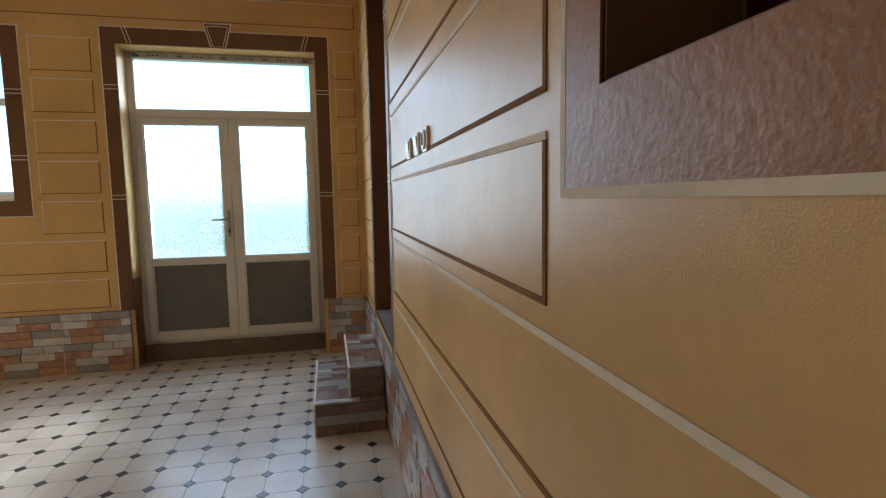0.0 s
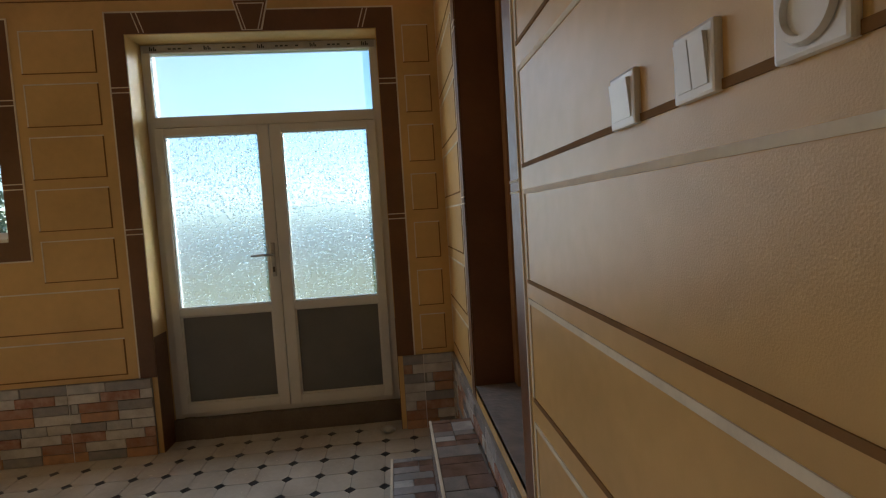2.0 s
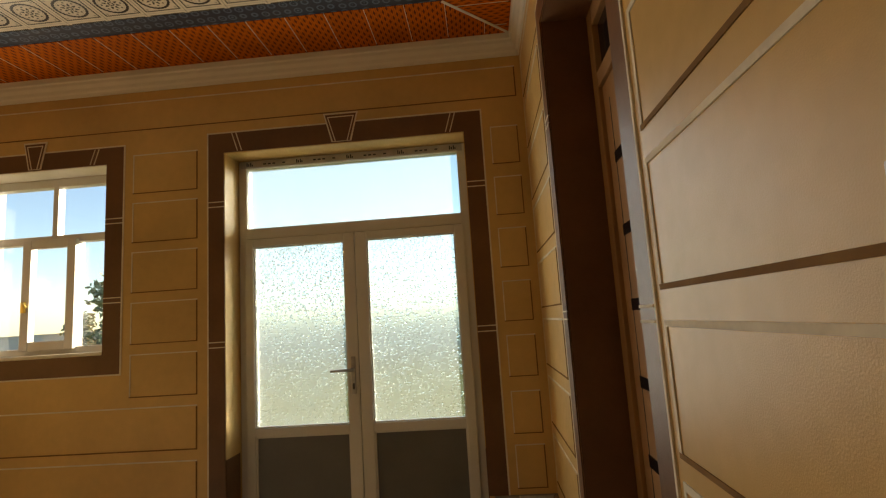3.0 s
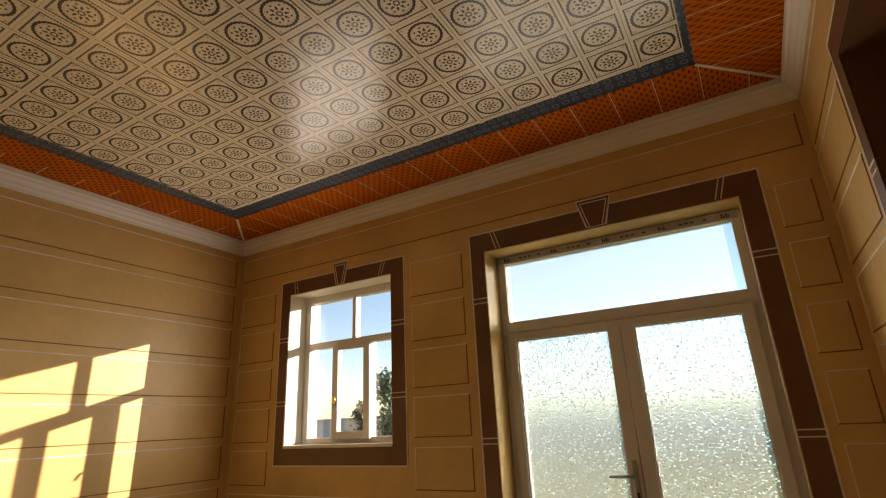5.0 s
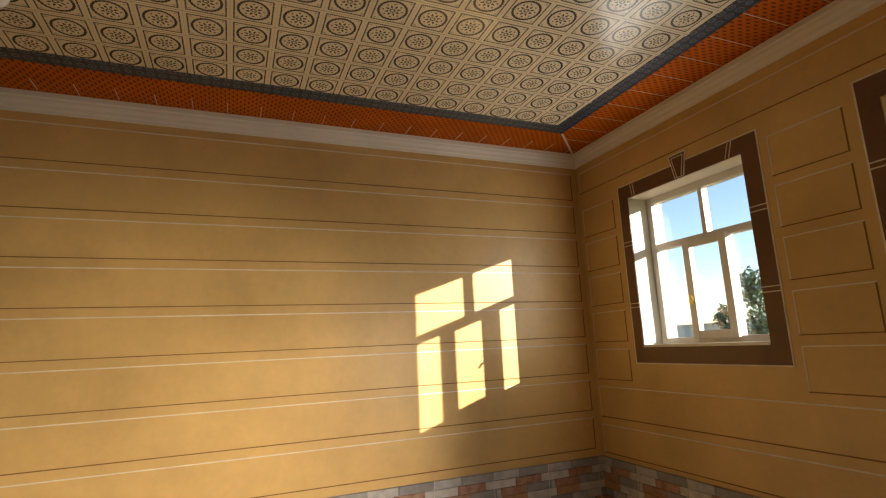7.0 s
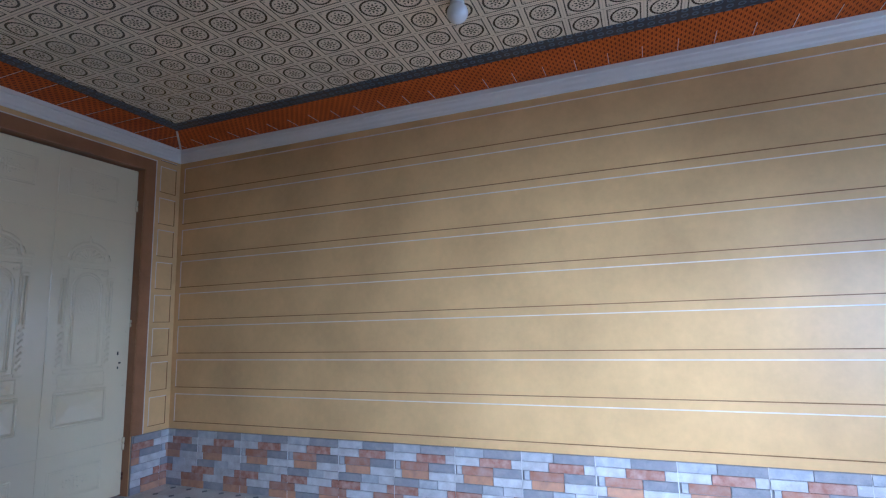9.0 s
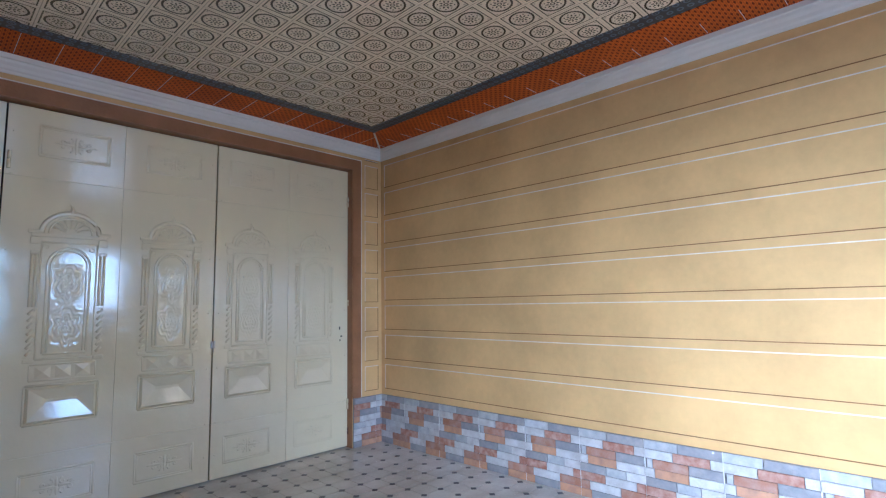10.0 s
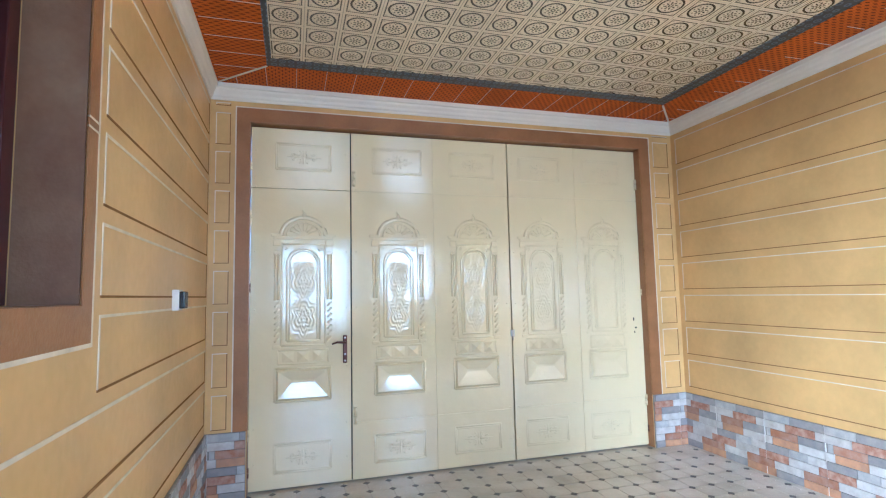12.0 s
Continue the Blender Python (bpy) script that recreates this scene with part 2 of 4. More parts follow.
STONES = [
    mat("pale_grey_stone_tile", (0.56, 0.545, 0.525), 0.25, 0.22, 15, 0.5, 40, stain=(0.36, 0.32, 0.29), per_piece=0.12),
    mat("rust_stone_tile", (0.29, 0.13, 0.07), 0.25, 0.3, 14, 0.35, 40, stain=(0.44, 0.34, 0.28), per_piece=0.2),
    mat("slate_grey_stone_tile", (0.21, 0.21, 0.215), 0.25, 0.3, 17, 0.5, 40, stain=(0.38, 0.345, 0.32), per_piece=0.2),
    mat("dark_red_stone_tile", (0.20, 0.13, 0.105), 0.25, 0.32, 16, 0.35, 40, per_piece=0.25),
    mat("tan_stone_tile", (0.49, 0.27, 0.145), 0.25, 0.25, 16, 0.4, 40, stain=(0.30, 0.19, 0.14), per_piece=0.12),
    mat("veined_rust_stone_tile", (0.27, 0.12, 0.075), 0.25, 0.3, 22, 0.4, 40, stain=(0.58, 0.42, 0.33), per_piece=0.12),
    mat("veined_grey_stone_tile", (0.31, 0.31, 0.315), 0.25, 0.3, 18, 0.4, 40, stain=(0.62, 0.60, 0.57), per_piece=0.12),
]
JOINT = mat("grey_tile_joint", (0.25, 0.235, 0.22), 0.7, 0.2, 9)
WHITE_GROUT = mat("white_tile_grout", (0.70, 0.68, 0.64), 0.7, 0.1, 9)
OAK = mat("light_oak_laminate", (0.36, 0.19, 0.08), 0.55, 0.12, 2.5, shine=0.25)
BLACK_GLASS = mat("black_inlay", (0.012, 0.012, 0.014), 0.12, 0.1)
MAROON = mat("dark_red_window_profile", (0.055, 0.012, 0.012), 0.3, 0.2, 6)
DARK_SHEET = mat("dark_closing_sheet", (0.10, 0.09, 0.08), 0.8, 0.15)
FROST = frosted_glass("raindrop_glass", 58, 0.75)
FROST_FINE = frosted_glass("fine_frosted_glass", 400, 0.25)
GLASS = clear_glass("window_glass")
PLASTIC = mat("white_switch_plastic", (0.82, 0.80, 0.76), 0.25, 0.03, 9)
BRASS = mat("brass", (0.75, 0.55, 0.15), 0.3, 0.1, 20, metal=0.7)
EARTH = mat("dry_yard_ground", (0.16, 0.145, 0.035), 0.95, 0.25, 0.8, 0.2, 6, stain=(0.08, 0.10, 0.025), shine=0.0)
LIME = mat("whitewashed_wall", (0.5, 0.48, 0.43), 0.8, 0.1, 1.5, 0.1, 30)
LEAF = mat("foliage", (0.15, 0.22, 0.15), 0.6, 0.35, 5, per_piece=0.4)
BARK = mat("bark", (0.12, 0.085, 0.06), 0.9, 0.3, 10, 0.5, 30)
CONCRETE = mat("raw_cement", (0.17, 0.135, 0.105), 0.85, 0.2, 6, 0.5, 30)
GLOBE = mat("opal_lamp_globe", (0.85, 0.85, 0.84), 0.2, 0.02)


# ---------------------------------------------------------------- mesh helpers
def box(bm, x0, x1, y0, y1, z0, z1, bevel=0.0, mi=0):
    made = bmesh.ops.create_cube(bm, size=1.0)["verts"]
    for v in made:
        v.co = ((x0 + x1) / 2 + v.co.x * (x1 - x0), (y0 + y1) / 2 + v.co.y * (y1 - y0), (z0 + z1) / 2 + v.co.z * (z1 - z0))
    faces = {f for v in made for f in v.link_faces}
    for f in faces:
        f.material_index = mi
    if bevel:
        edges = list({e for v in made for e in v.link_edges})
        bmesh.ops.bevel(bm, geom=edges, offset=bevel, segments=2, profile=0.6, affect="EDGES", clamp_overlap=True)


def prism(bm, outline, axis, lo, hi, mi=0):
    """A slab over a flat outline. axis: the one along which it runs, from lo to hi; the outline gives the other two in order."""
    def put(p, q):
        c = list(p)
        c.insert(axis, q)
        return bm.verts.new(c)
    a, b = [put(p, lo) for p in outline], [put(p, hi) for p in outline]
    n = len(outline)
    faces = [bm.faces.new(a[::-1]), bm.faces.new(b)]
    faces += [bm.faces.new((a[k], a[(k + 1) % n], b[(k + 1) % n], b[k])) for k in range(n)]
    for f in faces:
        f.material_index = mi


def tube(bm, path, radius, sides=10):
    """A round bar along a path; radius: one number, or one for each point."""
    rings = []
    for k, p in enumerate(path):
        p = Vector(p)
        way = (Vector(path[min(k + 1, len(path) - 1)]) - Vector(path[max(k - 1, 0)])).normalized()
        one = way.cross(Vector((0.31, 0.2, 0.93)) if abs(way.z) < 0.9 else Vector((1, 0, 0))).normalized()
        two = way.cross(one)
        r = radius[k] if isinstance(radius, (list, tuple)) else radius
        rings.append([bm.verts.new(p + r * (math.cos(6.2832 * s / sides) * one + math.sin(6.2832 * s / sides) * two)) for s in range(sides)])
    for a, b in zip(rings, rings[1:]):
        for s in range(sides):
            bm.faces.new((a[s], a[(s + 1) % sides], b[(s + 1) % sides], b[s])).smooth = True
    bm.faces.new(rings[0][::-1])
    bm.faces.new(rings[-1])


def part(name, bm, material, parent=None, label=""):
    bmesh.ops.recalc_face_normals(bm, faces=bm.faces)
    me = bpy.data.meshes.new(name)
    bm.to_mesh(me)
    bm.free()
    for m in material if isinstance(material, (list, tuple)) else (material,):
        me.materials.append(m)
    ob = new(name, me)
    if parent:
        ob.parent = parent
        if parent.matrix_world != Matrix():
            ob.matrix_parent_inverse = Matrix.Translation(parent.location).inverted()
    if label:
        ob["label"] = label
    return ob


def block(name, dims, material, parent=None, bevel=0.0, label=""):
    bm = bmesh.new()
    box(bm, *dims, bevel=bevel)
    return part(name, bm, material, parent, label)


def thing(name, at, label, category, group=""):
    ob = new(name)
    ob.location = at
    ob.empty_display_size = 0.1
    bpy.context.view_layer.update()
    return tagged(ob, label, category, group)


# ---------------------------------------------------------------- the room's measures
XW, XE, YN, YS = -4.172, 0.0, 0.0, -7.156
HIGH, THICK = 3.072, 0.34
PLINTH = 0.475
DOOR = (-1.82, -0.36, 0.0, 2.51)
WIN = (-3.56, -2.565, 1.345, 2.50)
GATE = (-3.80, -0.283, 0.0, 2.80)
EDOOR = (-1.82, -0.89, 0.54, 2.62)
EWIN = (-4.795, -3.895, 1.43, 2.50)


def pierced(name, along, lo, hi, holes, face, back, material, label):
    """A wall with openings through it. along: 0 for a wall along x, 1 along y; face and back: its two planes."""
    bm = bmesh.new()

    def put(a, b, z0, z1):
        if b - a > 1e-4 and z1 - z0 > 1e-4:
            d = (a, b, min(face, back), max(face, back)) if along == 0 else (min(face, back), max(face, back), a, b)
            box(bm, *d, z0, z1)
    at = lo
    for a, b, z0, z1 in sorted(holes):
        put(at, a, 0, HIGH + 0.25)
        put(a, b, 0, z0)
        put(a, b, z1, HIGH + 0.25)
        at = b
    put(at, hi, 0, HIGH + 0.25)
    return tagged(part(name, bm, material), label, "wall", kind="structure")


wall_north = pierced("wall_north", 0, XW - THICK, XE + THICK, [DOOR, WIN], YN, YN + THICK, OCHRE, "ochre plaster wall with painted panels round a glazed door")
wall_south = pierced("wall_south", 0, XW - THICK, XE + THICK, [GATE], YS, YS - THICK, OCHRE, "narrow ochre plaster piers beside the cream gate")
wall_east = pierced("wall_east", 1, YS, YN, [EDOOR, EWIN], XE, XE + THICK, OCHRE, "ochre plaster wall with painted bands, doorway and window")
wall_west = pierced("wall_west", 1, YS, YN, [], XW, XW - THICK, OCHRE, "ochre plaster wall with long painted bands")
floor = tagged(block("floor", (XW - 0.1, XE + 0.1, YS - 0.8, YN + THICK, -0.12, -0.004), GROUT), "grey grout bed under cream octagon floor tiles", "floor", kind="structure")

# ceiling: orange margin, dark border and printed field, with white cornice
INSET, STRIP = 0.42, 0.12
bm = bmesh.new()
box(bm, XW - THICK, XE + THICK, YS - THICK, YN + THICK, HIGH + 0.02, HIGH + 0.2)
X0, X1, Y0, Y1 = XW + INSET, XE - INSET, YS + INSET, YN - INSET


def ring_flat(bm, outer, inner, z0, z1, mi):
    (a0, a1, b0, b1), (c0, c1, d0, d1) = outer, inner
    sides = (((a0, b0), (a1, b0), (c1, d0), (c0, d0)), ((a1, b0), (a1, b1), (c1, d1), (c1, d0)), ((a1, b1), (a0, b1), (c0, d1), (c1, d1)), ((a0, b1), (a0, b0), (c0, d0), (c0, d1)))
    for k, q in enumerate(sides):
        prism(bm, q, 2, z0, z1, mi[k % 2] if isinstance(mi, tuple) else mi)


ring_flat(bm, (XW, XE, YS, YN), (X0, X1, Y0, Y1), HIGH, HIGH + 0.02, (5, 1))
ring_flat(bm, (X0, X1, Y0, Y1), (X0 + STRIP, X1 - 0.035, Y0 + STRIP, Y1 - STRIP), HIGH + 0.003, HIGH + 0.02, 2)
box(bm, X0 + STRIP, X1 - 0.035, Y0 + STRIP, Y1 - STRIP, HIGH + 0.006, HIGH + 0.02, mi=3)
# pale joints of the orange panels and at the mitres
k = YS + 0.15
while k < YN - 0.1:
    for xa, xb in ((XW + 0.07, min(X0, XW + 0.07 + 0.28)), (max(X1, XE - 0.35), XE - 0.07)):
        reach = min(1.0, (k - YS) / INSET, (YN - k) / INSET)
        if reach > 0.25:
            a, b = (XW + 0.07, XW + min(INSET * reach, 0.22)) if xa < -2 else (XE - INSET * reach, XE - 0.07)
            box(bm, a, b, k - 0.0014, k + 0.0014, HIGH - 0.002, HIGH + 0.01, mi=4)
    k += CELL
k = XW + 0.12
while k < XE - 0.1:
    reach = min(1.0, (k - XW) / INSET, (XE - k) / INSET)
    if reach > 0.25:
        box(bm, k - 0.0014, k + 0.0014, YS + 0.07, YS + INSET * reach, HIGH - 0.002, HIGH + 0.01, mi=4)
        box(bm, k - 0.0014, k + 0.0014, YN - INSET * reach, YN - 0.07, HIGH - 0.002, HIGH + 0.01, mi=4)
    k += CELL
for cx, cy, sx, sy in ((XW, YS, 1, 1), (XE, YS, -1, 1), (XW, YN, 1, -1), (XE, YN, -1, -1)):
    p, q, w = (cx + sx * 0.06, cy + sy * 0.06), (cx + sx * INSET, cy + sy * INSET), 0.006
    prism(bm, ((p[0] - w * sx, p[1] + w * sy), (p[0] + w * sx, p[1] - w * sy), (q[0] + w * sx, q[1] - w * sy), (q[0] - w * sx, q[1] + w * sy)), 2, HIGH - 0.003, HIGH + 0.01, 4)
ceiling = tagged(part("ceiling", bm, [WHITE, ORANGE_X, BORDER, CEIL, PALE_LINE, ORANGE_Y]), "cream rosette-printed panels with dark border and orange margin", "ceiling", kind="structure")


def cornice(name, a, b, along, at, sign):
    """A stepped white moulding along the top of a wall."""
    prof = [(0, 2.951), (0.010, 2.951), (0.013, 2.968), (0.021, 2.979), (0.026, 2.998), (0.038, 3.018), (0.042, 3.034), (0.054, 3.040), (0.056, HIGH - 0.001), (0, HIGH - 0.001)]
    bm = bmesh.new()
    outline = [(at + sign * p, z) for p, z in prof]
    prism(bm, outline, along, a, b)
    return tagged(part(name, bm, WHITE), "white stepped plaster cornice under the ceiling", "cornice", kind="structure")


cornice("cornice_north", XW, XE, 0, YN, -1)
cornice("cornice_south", XW, XE, 0, YS, 1)
cornice("cornice_east", YS, YN, 1, XE, -1)
cornice("cornice_west", YS, YN, 1, XW, 1)


# ---------------------------------------------------------------- painted panels, trims and lines
def on_wall(wall, u0, u1, z0, z1, proud=0.0025):
    """The box of a thin painted patch on a wall's face."""
    e = 0.004
    return {"n": (u0, u1, YN - proud, YN + e, z0, z1), "s": (u0, u1, YS - e, YS + proud, z0, z1),
            "e": (XE - proud, XE + e, u0, u1, z0, z1), "w": (XW - e, XW + proud, u0, u1, z0, z1)}[wall]


WALLS = {"n": wall_north, "s": wall_south, "e": wall_east, "w": wall_west}
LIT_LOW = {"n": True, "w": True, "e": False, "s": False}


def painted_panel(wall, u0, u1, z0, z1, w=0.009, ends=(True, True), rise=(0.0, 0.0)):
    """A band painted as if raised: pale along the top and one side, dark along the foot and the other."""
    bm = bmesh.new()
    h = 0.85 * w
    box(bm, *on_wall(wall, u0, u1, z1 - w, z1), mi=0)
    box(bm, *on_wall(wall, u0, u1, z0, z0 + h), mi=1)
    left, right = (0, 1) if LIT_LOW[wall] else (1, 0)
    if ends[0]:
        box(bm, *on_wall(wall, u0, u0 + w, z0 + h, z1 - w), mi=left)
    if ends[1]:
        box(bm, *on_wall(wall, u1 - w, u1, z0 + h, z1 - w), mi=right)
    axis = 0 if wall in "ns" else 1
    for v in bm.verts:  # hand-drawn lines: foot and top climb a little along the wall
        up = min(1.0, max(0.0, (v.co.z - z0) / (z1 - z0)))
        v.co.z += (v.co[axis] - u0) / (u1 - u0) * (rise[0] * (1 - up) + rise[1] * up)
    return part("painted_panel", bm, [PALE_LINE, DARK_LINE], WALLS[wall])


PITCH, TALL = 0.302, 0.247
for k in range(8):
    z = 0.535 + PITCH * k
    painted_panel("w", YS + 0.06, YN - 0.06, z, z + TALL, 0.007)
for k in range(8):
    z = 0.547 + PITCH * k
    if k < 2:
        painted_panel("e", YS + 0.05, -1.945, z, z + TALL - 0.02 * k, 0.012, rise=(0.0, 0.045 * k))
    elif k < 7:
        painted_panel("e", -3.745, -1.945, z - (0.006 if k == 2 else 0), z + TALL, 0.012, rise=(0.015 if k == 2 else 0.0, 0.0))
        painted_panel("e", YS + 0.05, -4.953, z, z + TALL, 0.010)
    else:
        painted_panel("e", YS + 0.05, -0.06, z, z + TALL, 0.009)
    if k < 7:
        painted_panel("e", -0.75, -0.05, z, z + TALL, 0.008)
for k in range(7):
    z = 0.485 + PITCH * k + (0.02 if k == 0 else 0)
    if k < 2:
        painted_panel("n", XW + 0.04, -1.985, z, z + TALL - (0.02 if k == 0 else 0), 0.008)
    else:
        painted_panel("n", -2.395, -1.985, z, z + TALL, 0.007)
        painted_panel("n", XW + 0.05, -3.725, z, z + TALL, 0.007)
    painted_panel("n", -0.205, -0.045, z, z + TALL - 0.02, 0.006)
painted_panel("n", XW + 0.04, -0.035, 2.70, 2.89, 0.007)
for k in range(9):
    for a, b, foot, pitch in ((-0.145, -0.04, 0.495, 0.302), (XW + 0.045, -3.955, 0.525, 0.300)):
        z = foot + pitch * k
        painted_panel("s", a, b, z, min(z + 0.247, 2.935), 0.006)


def trim(wall, u0, u1, z0, z1, i0, i1, j0, j1, material, sill=True, white=0.009):
    """A brown painted surround with a pale outline, double tick lines and a keystone."""
    bm = bmesh.new()
    base = z0 if sill else j0
    for d in ((u0, i0, base, z1), (i1, u1, base, z1), (i0, i1, j1, z1)) + (((i0, i1, z0, j0),) if sill else ()):
        box(bm, *on_wall(wall, *d, proud=0.004), mi=0)
    for d in ((u0 - white, u0, base, z1 + white), (u1, u1 + white, base, z1 + white), (u0, u1, z1, z1 + white)) + (((u0 - white, u1 + white, z0 - white, z0),) if sill else ()):
        box(bm, *on_wall(wall, *d, proud=0.0045), mi=1)
    return part("painted_surround", bm, [material, PALE_LINE], WALLS[wall], "brown painted surround with pale outline")


def ticks(wall, spots):
    for u0, u1, z in spots:
        bm = bmesh.new()
        for dz in (-0.018, 0.012):
            box(bm, *on_wall(wall, u0, u1, z + dz, z + dz + 0.006, proud=0.0065))
        part("painted_tick", bm, PALE_LINE, WALLS[wall])


def slanted(wall, u, z0, z1, lean, material=PALE_LINE, w=0.006):
    bm = bmesh.new()
    for d in (0.0, 0.026):
        prism(bm, ((u + d, z0), (u + d + w, z0), (u + d + w + lean, z1), (u + d + lean, z1)), 1, YN - 0.0065, YN - 0.002)
    part("painted_tick", bm, material, WALLS[wall])


def keystone(x, z0, z1, top, foot):
    bm = bmesh.new()
    prism(bm, ((x - foot, z0), (x + foot, z0), (x + top, z1), (x - top, z1)), 1, YN - 0.008, YN - 0.002, 1)
    t, f = top - 0.011, foot - 0.009
    prism(bm, ((x - f, z0 + 0.003), (x + f, z0 + 0.003), (x + t, z1 - 0.011), (x - t, z1 - 0.011)), 1, YN - 0.0095, YN - 0.004, 0)
    part("painted_keystone", bm, [BROWN, PALE_LINE], wall_north)
    bm = bmesh.new()
    for s in (-1, 1):
        prism(bm, ((x + s * (f - 0.012), z0 + 0.003), (x + s * (f - 0.018), z0 + 0.003), (x + s * (t - 0.020), z1 - 0.028), (x + s * (t - 0.014), z1 - 0.028)), 1, YN - 0.0105, YN - 0.006)
    box(bm, x - t + 0.014, x + t - 0.014, YN - 0.0105, YN - 0.006, z1 - 0.03, z1 - 0.024)
    part("painted_keystone_line", bm, PALE_LINE, wall_north)


trim("n", -1.915, -0.257, PLINTH, 2.63, DOOR[0], DOOR[1], PLINTH, DOOR[3], BROWN, sill=False)
trim("n", -3.65, -2.455, 1.23, 2.605, WIN[0], WIN[1], WIN[2], WIN[3], BROWN)
keystone(-1.09, 2.515, 2.695, 0.106, 0.06)
keystone(-3.035, 2.505, 2.68, 0.078, 0.042)
ticks("n", [(-1.915, DOOR[0], z) for z in (2.19, 1.36)] + [(DOOR[1], -0.257, z) for z in (2.19, 1.36)])
ticks("n", [(-3.65, WIN[0], z) for z in (2.14, 1.66)] + [(WIN[1], -2.455, z) for z in (2.14, 1.66)])
slanted("n", -1.735, 2.515, 2.628, -0.035)
slanted("n", -0.47, 2.515, 2.628, 0.035)
slanted("n", -3.505, 2.505, 2.60, -0.012)
slanted("n", -2.675, 2.505, 2.60, 0.03)
trim("e", -1.91, -0.80, PLINTH, 2.72, EDOOR[0], EDOOR[1], PLINTH, EDOOR[3], BROWN, sill=False, white=0.01)
trim("e", -4.877, -3.81, 1.315, 2.61, EWIN[0], EWIN[1], EWIN[2], EWIN[3], RUST_BROWN, white=0.013)
ticks("e", [(-1.91, EDOOR[0], z) for z in (2.2, 1.41)] + [(EDOOR[1], -0.80, z) for z in (2.2, 1.41)])
ticks("e", [(-4.877, EWIN[0], z) for z in (1.99,)] + [(EWIN[1], -3.81, z) for z in (1.91,)])
trim("s", -3.905, -0.187, PLINTH, 2.905, GATE[0], GATE[1], PLINTH, GATE[3], RUST_BROWN, sill=False)


def lining(name, wall, hole, depth, material, parts):
    """Painted plaster on the inner faces of an opening."""
    a, b, z0, z1 = hole
    t = 0.004
    f, g = sorted(depth)
    sets = {"a": (a, a + t, z0, z1), "b": (b - t, b, z0, z1), "top": (a + t, b - t, z1 - t, z1), "foot": (a + t, b - t, z0, z0 + t)}
    for key in parts:
        u0, u1, w0, w1 = sets[key]
        d = (u0, u1, f, g, w0, w1) if wall in "ns" else (f, g, u0, u1, w0, w1)
        block(name, d, material, WALLS[wall])


lining("reveal", "n", (DOOR[0], DOOR[1], 0.72, DOOR[3]), (YN + 0.002, YN + 0.17), OCHRE, ("a", "b", "top"))
# brown reveal foot; its colour also holds the shade where the sunlight ends
lining("reveal_foot", "n", (DOOR[0], DOOR[1], 0.0, 0.72), (YN + 0.002, YN + 0.17), BROWN, ("a", "b"))
lining("reveal", "s", GATE, (YS - 0.002, YS - 0.3), RUST_BROWN, ("a", "b", "top"))
lining("reveal", "e", EDOOR, (XE + 0.002, XE + 0.3), BROWN, ("a", "b", "top"))
lining("reveal", "e", EWIN, (XE + 0.002, XE + 0.18), STAINED_BROWN, ("a", "b", "top", "foot"))


# ---------------------------------------------------------------- glazed double door
def bar_frame(bm, x0, x1, y0, y1, z0, z1, w, bevel=0.004, foot=None):
    """A rectangular frame of bars of width w in the x-z plane."""
    f = w if foot is None else foot
    box(bm, x0, x0 + w, y0, y1, z0, z1, bevel)
    box(bm, x1 - w, x1, y0, y1, z0, z1, bevel)
    box(bm, x0 + w, x1 - w, y0 + 0.001, y1 - 0.001, z1 - w, z1, bevel)
    box(bm, x0 + w, x1 - w, y0 + 0.001, y1 - 0.001, z0, z0 + f, bevel)


YD = 0.17
door = thing("glazed_double_door", (-1.09, YD + 0.04, 0), "white plastic double door with raindrop glass and transom light", "door")
bm = bmesh.new()
bar_frame(bm, DOOR[0] + 0.004, DOOR[1] - 0.004, YD + 0.015, YD + 0.085, 0.135, 2.506, 0.052, foot=0.045)
box(bm, DOOR[0] + 0.05, DOOR[1] - 0.05, YD + 0.014, YD + 0.084, 1.995, 2.065, 0.004)
part("frame", bm, PVC, door)
for x0, x1, g0, g1 in ((-1.775, -1.082, -1.722, -1.15), (-1.078, -0.405, -1.006, -0.462)):
    bm = bmesh.new()
    box(bm, x0, g0, YD - 0.002, YD + 0.07, 0.165, 1.992, 0.006)
    box(bm, g1, x1, YD - 0.002, YD + 0.07, 0.165, 1.992, 0.006)
    for z0, z1 in ((0.165, 0.232), (0.80, 0.85), (1.943, 1.992)):
        box(bm, g0 - 0.002, g1 + 0.002, YD - 0.001, YD + 0.069, z0, z1, 0.006)
    leaf = part("door_leaf", bm, PVC, door)
    for z0, z1, lip in ((0.232, 0.80, 0.01), (0.85, 1.943, 0.008)):
        bm = bmesh.new()
        bar_frame(bm, g0 - 0.001, g1 + 0.001, YD + 0.008, YD + 0.03, z0 - 0.001, z1 + 0.001, lip, 0.002)
        part("glazing_bead", bm, PVC, leaf)
    pane = block("pane", (g0 + 0.004, g1 - 0.004, YD + 0.03, YD + 0.036, 0.853, 1.94), FROST, leaf, label="raindrop-patterned frosted glass")
    panel = block("panel", (g0 + 0.004, g1 - 0.004, YD + 0.02, YD + 0.04, 0.235, 0.797), PVC_PANEL, leaf, label="grey plastic infill panel")
pane = block("transom_pane", (-1.772, -0.41, YD + 0.045, YD + 0.051, 2.062, 2.46), FROST_FINE, door, label="finely frosted transom glass")
bm = bmesh.new()
box(bm, -1.80, -0.38, YD + 0.008, YD + 0.014, 2.458, 2.503)
